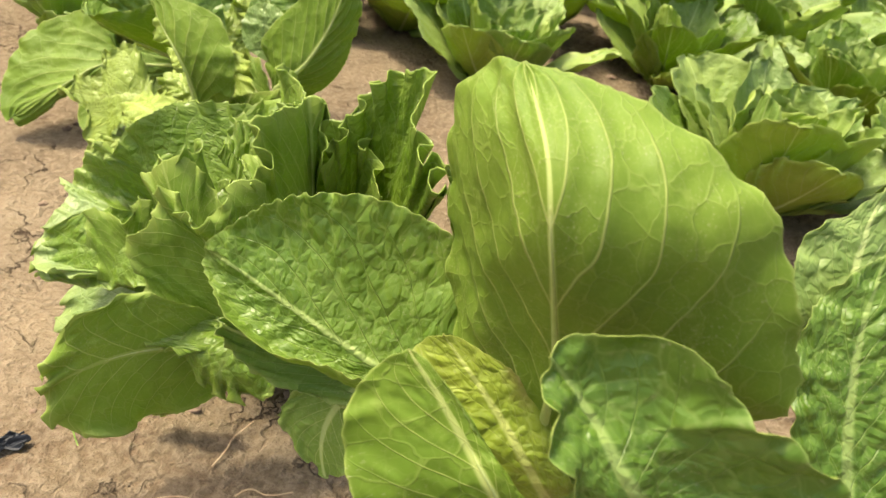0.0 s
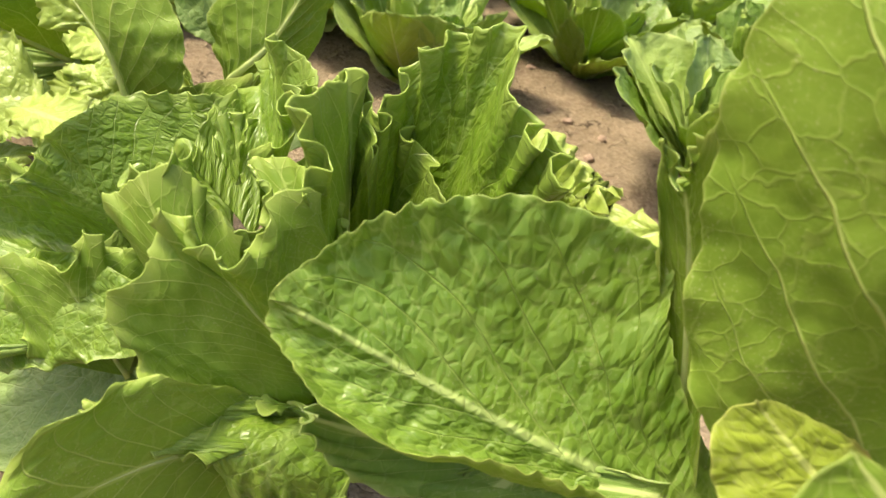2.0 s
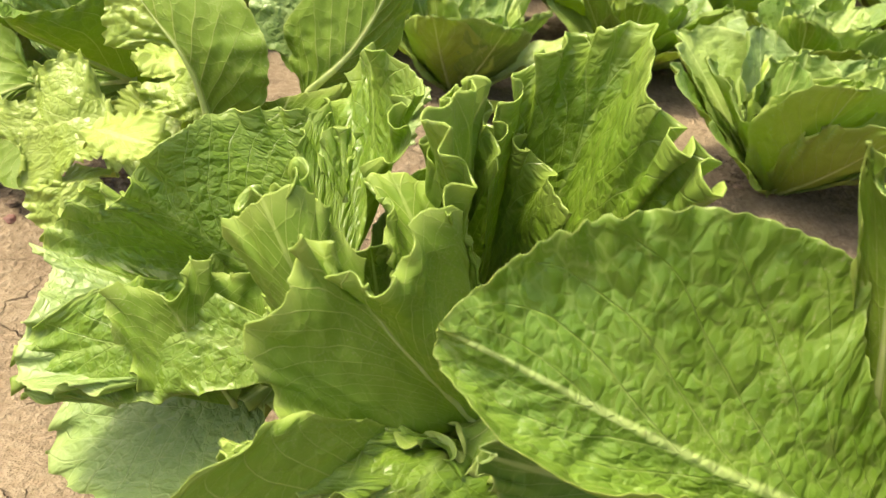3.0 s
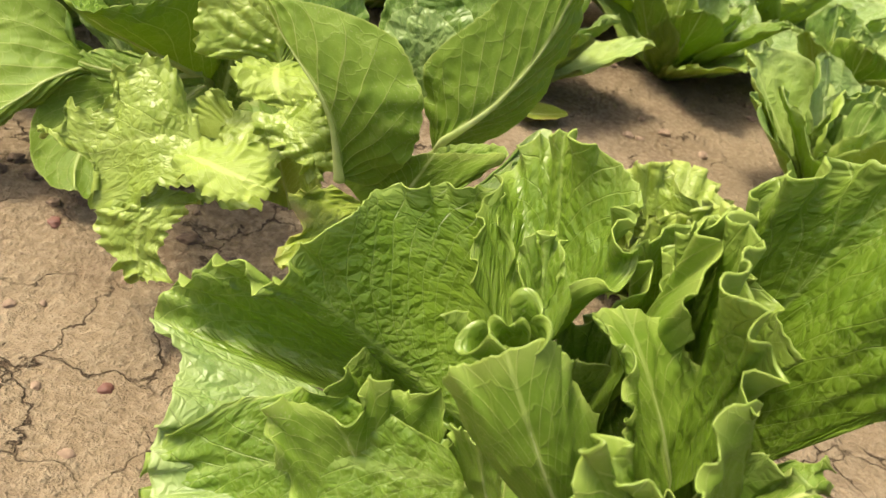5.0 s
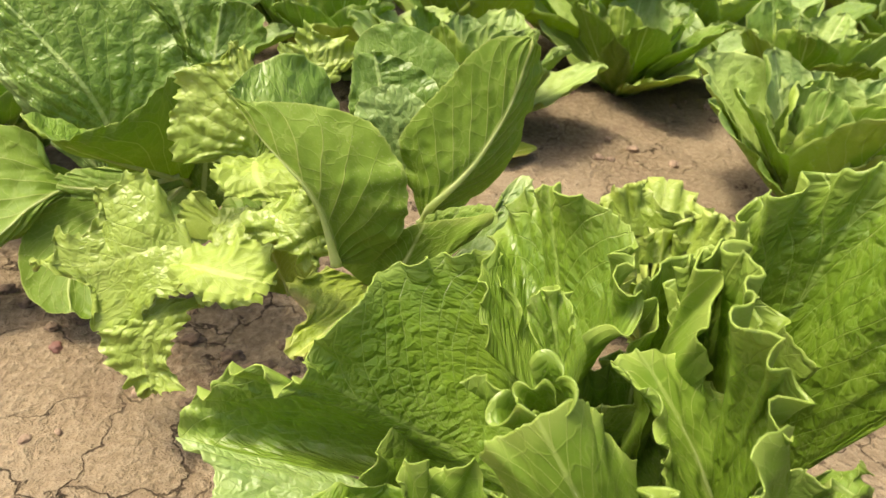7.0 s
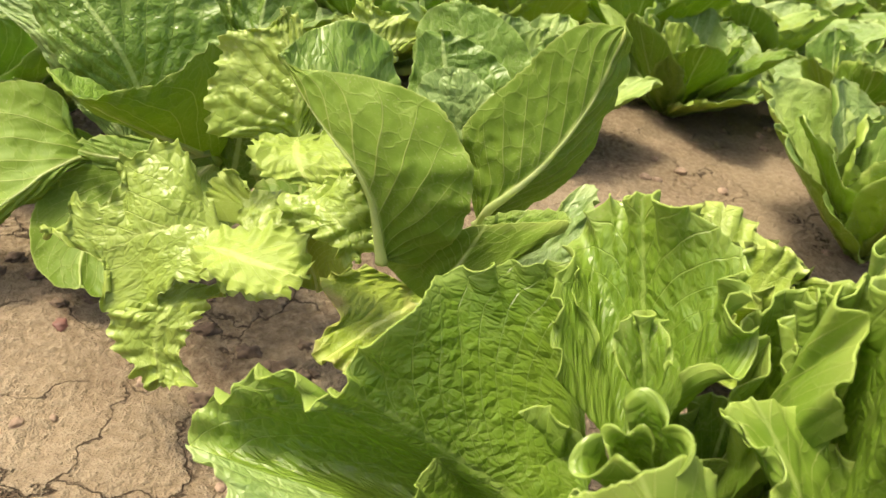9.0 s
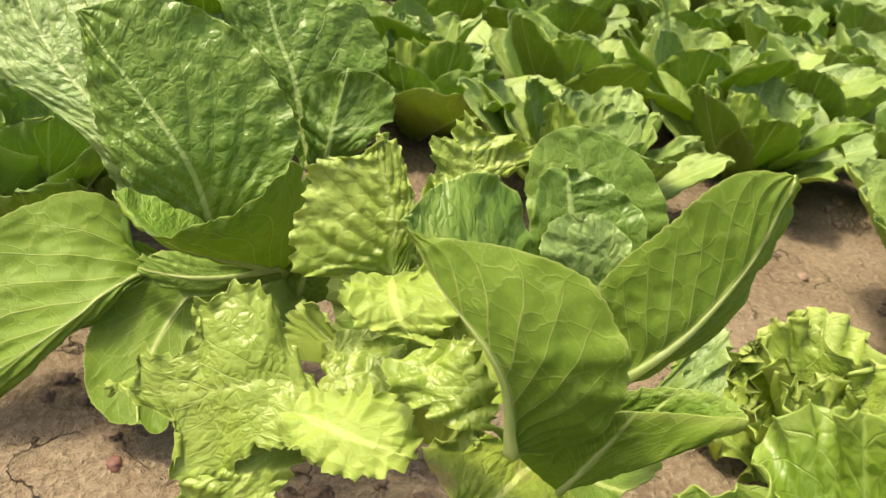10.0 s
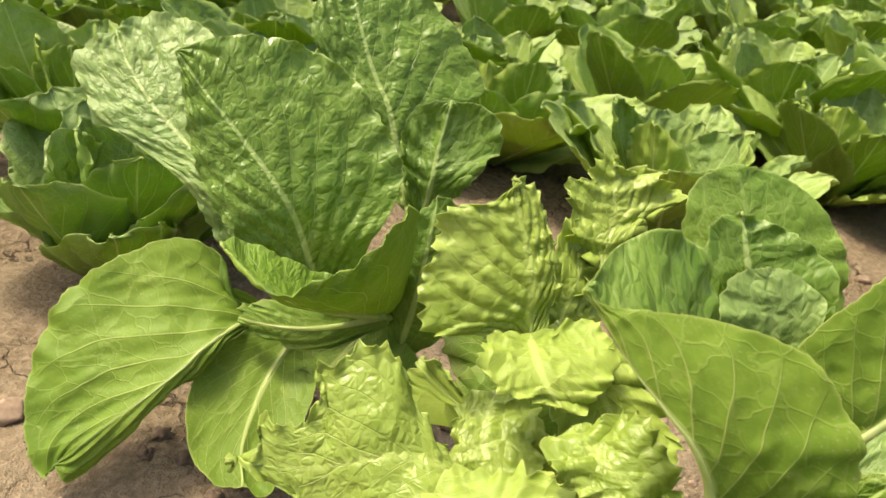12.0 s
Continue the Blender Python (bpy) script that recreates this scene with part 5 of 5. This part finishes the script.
blade(romaine_back, "plain", 1, ((-0.277, 0.980, 0.059), (-0.304, 0.936, 0.088), (-0.321, 0.912, 0.088), (-0.331, 0.899, 0.082), (-0.348, 0.886, 0.070), (-0.374, 0.872, 0.052), (-0.399, 0.861, 0.032)), ((-0.305, 0.959, 0.097), (-0.321, 0.950, 0.110), (-0.324, 0.959, 0.126), (-0.345, 0.965, 0.133), (-0.372, 0.958, 0.128), (-0.411, 0.935, 0.107), (-0.423, 0.907, 0.079), (-0.421, 0.878, 0.051), (-0.412, 0.861, 0.033), (-0.404, 0.855, 0.027)), ((-0.293, 0.958, 0.066), (-0.315, 0.927, 0.087), (-0.333, 0.905, 0.066), (-0.352, 0.893, 0.055), (-0.371, 0.872, 0.034), (-0.389, 0.859, 0.022), (-0.393, 0.855, 0.026)), label="drooping outer leaf with a scarred rib", nu=121, nv=121, bar=0.003, fold=0.4, bulge=(-0.06, 0.0), ruffle=0.002, wave=0.03, tooth=0.0012, pitch=0.008, blister=0.001, swell=0.004, grooves=0.0012)
# a dark leaf added in place of the deep shade between the plants
blade(romaine_back, "dark", 1, ((-0.202, 0.951, 0.055), (-0.194, 0.946, 0.111), (-0.190, 0.947, 0.155), (-0.187, 0.957, 0.184)), ((-0.209, 0.958, 0.088), (-0.211, 0.952, 0.128), (-0.205, 0.953, 0.162)), ((-0.173, 0.949, 0.079), (-0.162, 0.946, 0.128), (-0.165, 0.947, 0.161), (-0.176, 0.954, 0.181)), bar=0.002, fold=0.3, ruffle=0.002, swell=0.003)
# low leaf under the others; the darkened skin gives its shade
blade(romaine_back, "thick", 1, ((-0.261, 0.979, 0.068), (-0.272, 0.944, 0.074), (-0.286, 0.912, 0.060), (-0.294, 0.879, 0.042), (-0.290, 0.855, 0.029)), ((-0.283, 0.964, 0.072), (-0.304, 0.931, 0.087), (-0.324, 0.911, 0.075), (-0.330, 0.891, 0.061), (-0.323, 0.867, 0.042), (-0.306, 0.854, 0.030)), ((-0.247, 0.960, 0.064), (-0.253, 0.910, 0.064), (-0.263, 0.875, 0.040), (-0.273, 0.854, 0.026), (-0.282, 0.851, 0.025)), bar=0.002, fold=0.4, bulge=(-0.08, -0.08), ruffle=0.0015, wave=0.03, blister=0.0008, swell=0.003)
leaf(romaine_back, "dark", -1, (-0.214, 0.934, 0.105), (-0.267, 0.920, 0.100), (-0.307, 0.930, 0.099), (-0.259, 0.917, 0.086), (-0.272, 0.933, 0.113), tooth=0.015, teeth=30, ruffle=0.0022, waves=8, stalk=0.6, full=0.45)


# ---- whole plants for the rest of the field ----
def grow(kind, seed, label, size=0.24, count=11, nu=15, nv=17, place=(0, 0, 0), rib=0.003):
    """A lettuce built leaf by leaf round its heart: outer leaves lean out, inner ones stand."""
    rnd = random.Random(seed)
    names = {"romaine": "romaine_lettuce", "dark": "romaine_lettuce", "batavia": "batavia_lettuce", "lime": "lollo_lettuce", "glaucous": "romaine_lettuce"}
    owner = plant(names[kind], label, "lettuce", place, "lettuces in the field")
    frilly = kind in ("batavia", "lime")
    for i in range(count):
        k = i / (count - 1)
        turn = i * 2.39996 + rnd.uniform(-0.3, 0.3)
        lean = radians((12 + 50 * (1 - k) if frilly else 8 + 46 * (1 - k) ** 1.2) + rnd.uniform(-8, 8))
        long = size * (0.62 + 0.42 * (1 - k) ** 0.6) * rnd.uniform(0.85, 1.1)
        wide = long * (0.31 if not frilly else 0.46) * rnd.uniform(0.85, 1.15)
        out = np.array((math.cos(turn), math.sin(turn), 0.0))
        across = np.array((-math.sin(turn), math.cos(turn), 0.0))
        up = np.array((0, 0, 1.0))
        base = np.array(place) + out * 0.012 * size / 0.24
        way = out * math.sin(lean) + up * math.cos(lean)
        inner = up * math.sin(lean) - out * math.cos(lean)
        mid = base + way * long * 0.56 - inner * long * 0.05
        tip = base + way * long + (out * rnd.uniform(0.0, 0.12) - up * rnd.uniform(0.0, 0.13) * (1 - k)) * long
        cup = inner * wide * rnd.uniform(0.15, 0.6)
        tilt = inner * wide * rnd.uniform(-0.25, 0.25)
        skin = "field" if kind == "romaine" else kind
        if kind == "romaine" and rnd.random() < 0.5:
            skin = "glaucous" if rnd.random() < 0.5 else "romaine"
        leaf(owner, skin, -1, base, mid, tip, mid - across * wide + cup + tilt, mid + across * wide + cup - tilt, nu=nu, nv=nv, rib=rib,
             seed=seed * 37 + i, vm=0.6 if not frilly else 0.66, full=0.55, stalk=0.3, blister=0.0032, cells=55, ribs=0.0 if frilly else 0.0022, tooth=0.06 if kind == "lime" else 0.02,
             ruffle=0.008 if frilly else 0.005, waves=8 if frilly else 7, frill=0.0025 if kind == "lime" else 0.0,
             curl=(rnd.uniform(-0.2, 0.1), rnd.uniform(-0.2, 0.1)), fan=0.3 if frilly else 0.0)
    return owner

# the plants around, each in its own place on the bed
NEAR = [
    ("romaine", 11, (0.50, 1.06), 0.225, 16),
    ("romaine", 12, (0.12, 1.30), 0.20, 13),
    ("romaine", 13, (-0.07, 1.48), 0.205, 13),
    ("lime", 14, (0.205, 0.865), 0.14, 10),
    ("glaucous", 15, (-0.45, 1.13), 0.19, 12),
    ("romaine", 16, (-0.56, 1.34), 0.22, 12),
    ("romaine", 17, (0.42, 1.46), 0.205, 13),
    ("romaine", 18, (-0.30, 1.42), 0.215, 13),
    ("romaine", 19, (0.76, 1.06), 0.225, 13),
    ("romaine", 20, (0.70, 0.62), 0.25, 11),
    ("romaine", 21, (0.70, 1.40), 0.215, 13),
]
LOOKS = {"romaine": "green romaine lettuce with upright oval leaves on soil", "batavia": "green batavia lettuce with wavy leaf edges on soil",
         "glaucous": "pale green lettuce with broad matt leaves on soil", "lime": "lime green frilly lollo lettuce growing on soil", "dark": "dark green romaine lettuce growing on soil"}
for kind, seed, (x, y), size, count in NEAR:
    grow(kind, seed, LOOKS[kind], size, count + 2, 33, 37, (x, y, ground_height(x, y) - 0.004))

# the field behind: a few plants grown once and set out in rows
rnd = random.Random(5)
stock = [grow(kind, 60 + i, LOOKS[kind], 0.205, 13, 11, 13, (0, 0, 0), 0.0) for i, kind in enumerate(("romaine", "romaine", "romaine", "glaucous", "romaine", "lime"))]
first = set()
for row in range(11):
    y = 1.66 + row * 0.25
    reach = 0.9 + 0.75 * (y - 0.4)
    x = -reach
    while x < reach + 0.6:
        px, py = x + rnd.uniform(-0.05, 0.05), y + rnd.uniform(-0.05, 0.05)
        i = rnd.choice((0, 0, 1, 1, 2, 2, 4, 4, 3, 5))
        m = pose(px, py, ground_height(px, py) - 0.004, rnd.uniform(-5, 5), rnd.uniform(-5, 5), rnd.uniform(0, 360)) @ Matrix.Scale(rnd.uniform(0.85, 1.15), 4)
        if i in first:
            ob = copy_thing(stock[i], m)
            ob.matrix_basis = m
        else:
            stock[i].matrix_basis = m
            first.add(i)
        x += 0.25


# ---- small things on the soil ----
def lump(name, label, category, place, size, seed, material, flat=0.6, rough=0.35):
    """A stone or clod: an icosphere pushed about by noise."""
    bm = bmesh.new()
    bmesh.ops.create_icosphere(bm, subdivisions=3, radius=1.0)
    for vert in bm.verts:
        k = 1 + rough * noise.noise(vert.co * 1.5 + Vector((seed, 0, 0))) + 0.4 * rough * noise.noise(vert.co * 4 + Vector((0, seed, 0)))
        vert.co = Vector((vert.co.x * k * size, vert.co.y * k * size * 0.8, vert.co.z * k * size * flat))
    me = bpy.data.meshes.new(name)
    bm.to_mesh(me)
    bm.free()
    me.polygons.foreach_set("use_smooth", [True] * len(me.polygons))
    me.materials.append(material)
    ob = new(name, me)
    x, y = place
    ob.location = (x, y, ground_height(x, y) + size * flat * 0.25)
    ob.rotation_euler = (0, 0, seed)
    return tagged(ob, label, category, "pebbles and clods on the soil")


def plain(name, colour, rough=0.8, other=None, scale=120.0):
    k = Nodes(name)
    place = k.add("TexCoord").outputs["Object"]
    n = k.add("TexNoise", None, Vector=place, Scale=scale, Detail=5.0).outputs[0]
    c = k.mix(k.ramp(n, 0.3, 0.7), rgb(*colour), rgb(*(other or [min(1, 1.6 * x) for x in colour])))
    bump = k.add("Bump", None, Strength=0.6, Distance=0.001, Height=n)
    return k.finish(k.add("BsdfPrincipled", None, Base_Color=c, Roughness=rough, Normal=bump.outputs[0]).outputs[0])


STONE = plain("red_brown_stone", (0.12, 0.05, 0.035), 0.6)
CLOD = plain("soil_clod", (0.17, 0.11, 0.075), 0.95, (0.36, 0.26, 0.18))
STRAW = plain("dry_straw", (0.30, 0.20, 0.11), 0.8, (0.5, 0.38, 0.24))
CHAR = plain("black_scrap", (0.012, 0.014, 0.018), 0.45)

for x, y, size, seed in ((-0.220, 0.687, 0.0050, 1.0), (-0.302, 0.845, 0.0062, 2.0)):
    lump("pebble", "small reddish brown pebble lying on dry soil", "pebble", (x, y), size, seed, STONE)
# crumbs under the leaves; their dark brown stands for the shade there
SHADED_SOIL = plain("shaded_soil", (0.085, 0.055, 0.036), 0.95, (0.19, 0.13, 0.085), 160.0)
rnd = random.Random(21)
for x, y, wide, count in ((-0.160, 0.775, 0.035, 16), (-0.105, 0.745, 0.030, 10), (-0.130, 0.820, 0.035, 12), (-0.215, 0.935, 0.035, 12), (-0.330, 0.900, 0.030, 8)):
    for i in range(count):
        lump("clod", "crumb of soil darkened for the shade under the lettuces", "clod", (x + rnd.gauss(0, wide), y + rnd.gauss(0, wide * 0.7)), rnd.uniform(0.003, 0.009), rnd.uniform(0, 50), SHADED_SOIL, 0.45, 0.9)
lump("clod", "orange brown clod of dry soil", "clod", (-0.46, 0.93), 0.014, 3.0, CLOD)
rnd = random.Random(8)
for i in range(46):
    x, y = rnd.uniform(-0.52, 0.05), rnd.uniform(0.42, 1.0)
    lump("clod", "crumb of dry brown soil on the bed", "clod", (x, y), rnd.uniform(0.0018, 0.0055), i * 1.7, CLOD)
for i in range(26):
    x, y = rnd.uniform(0.15, 0.62), rnd.uniform(1.05, 1.55)
    lump("clod", "crumb of dry brown soil on the bed", "clod", (x, y), rnd.uniform(0.003, 0.009), 90 + i * 1.3, CLOD)


def strand(name, label, category, points, radius, material):
    """A straw, root or grass stem: a thin bent tube."""
    cu = bpy.data.curves.new(name, "CURVE")
    cu.dimensions, cu.bevel_depth, cu.bevel_resolution = "3D", radius, 2
    sp = cu.splines.new("BEZIER")
    sp.bezier_points.add(len(points) - 1)
    for k, (bp, p) in enumerate(zip(sp.bezier_points, points)):
        bp.co, bp.radius = p, 1.0 - 0.6 * k / len(points)
        bp.handle_left_type = bp.handle_right_type = "AUTO"
    me = bpy.data.meshes.new_from_object(bpy.data.objects.new("bent", cu))
    me.materials.append(material)
    return tagged(new(name, me), label, category, "straws on the soil")


def lay(x, y, dx, dy, lift=0.002):
    pts = []
    for k in range(4):
        px, py = x + dx * k / 3 + 0.003 * math.sin(k * 2.1 + x * 50), y + dy * k / 3 + 0.003 * math.cos(k * 1.7 + y * 40)
        pts.append((px, py, ground_height(px, py) + lift + 0.002 * (k % 2)))
    return pts


strand("straw", "dry brown straw lying on the soil", "straw", lay(0.010, 0.455, 0.012, 0.045), 0.0009, STRAW)
strand("straw", "dry brown straw lying on the soil", "straw", lay(-0.015, 0.425, 0.05, 0.008), 0.0008, STRAW)
strand("straw", "dry brown straw lying on the soil", "straw", lay(0.03, 0.44, 0.035, 0.012), 0.0007, STRAW)
strand("straw", "dry brown straw lying on the soil", "straw", lay(-0.10, 0.69, 0.03, 0.02), 0.0007, STRAW)
GREEN_STEM = plain("grass_stem", (0.20, 0.32, 0.06), 0.5)
strand("grass_blade", "thin green grass blade hanging to the soil", "grass", [(-0.085, 0.475, 0.105), (-0.088, 0.468, 0.08), (-0.080, 0.455, 0.058), (-0.068, 0.445, 0.050)], 0.0008, GREEN_STEM)


def scrap():
    """A torn crumpled flake of something black."""
    nu = 14
    verts, faces = [], []
    for j in range(nu):
        for i in range(nu):
            x, y = i / (nu - 1) - 0.5, j / (nu - 1) - 0.5
            r = 1 + 0.5 * noise.noise((x * 3, y * 3, 4.0))
            verts.append((x * 0.026 * r, y * 0.012 * r, 0.004 * noise.noise((x * 5, y * 5, 2.0))))
    faces = [(j * nu + i, j * nu + i + 1, (j + 1) * nu + i + 1, (j + 1) * nu + i) for j in range(nu - 1) for i in range(nu - 1)]
    me = bpy.data.meshes.new("scrap")
    me.from_pydata(verts, [], faces)
    me.materials.append(CHAR)
    ob = new("scrap", me)
    ob.location = (-0.118, 0.437, ground_height(-0.118, 0.437) + 0.004)
    ob.rotation_euler = (0.1, -0.15, 0.5)
    thick = ob.modifiers.new("thickness", "SOLIDIFY")
    thick.thickness = 0.0012
    return tagged(ob, "torn black scrap of plastic on the soil", "scrap")


scrap()

# a yellowed leaf lying flat on the path
fallen = plant("fallen_leaf", "yellow fallen lettuce leaf lying on bare soil", "leaf", (0.15, 1.19, 0.004))
leaf(fallen, "yellow", 1, (0.115, 1.185, 0.012), (0.15, 1.19, 0.010), (0.19, 1.195, 0.016), (0.15, 1.165, 0.016), (0.15, 1.215, 0.014), nu=21, nv=21, rib=0.001, blister=0.001)
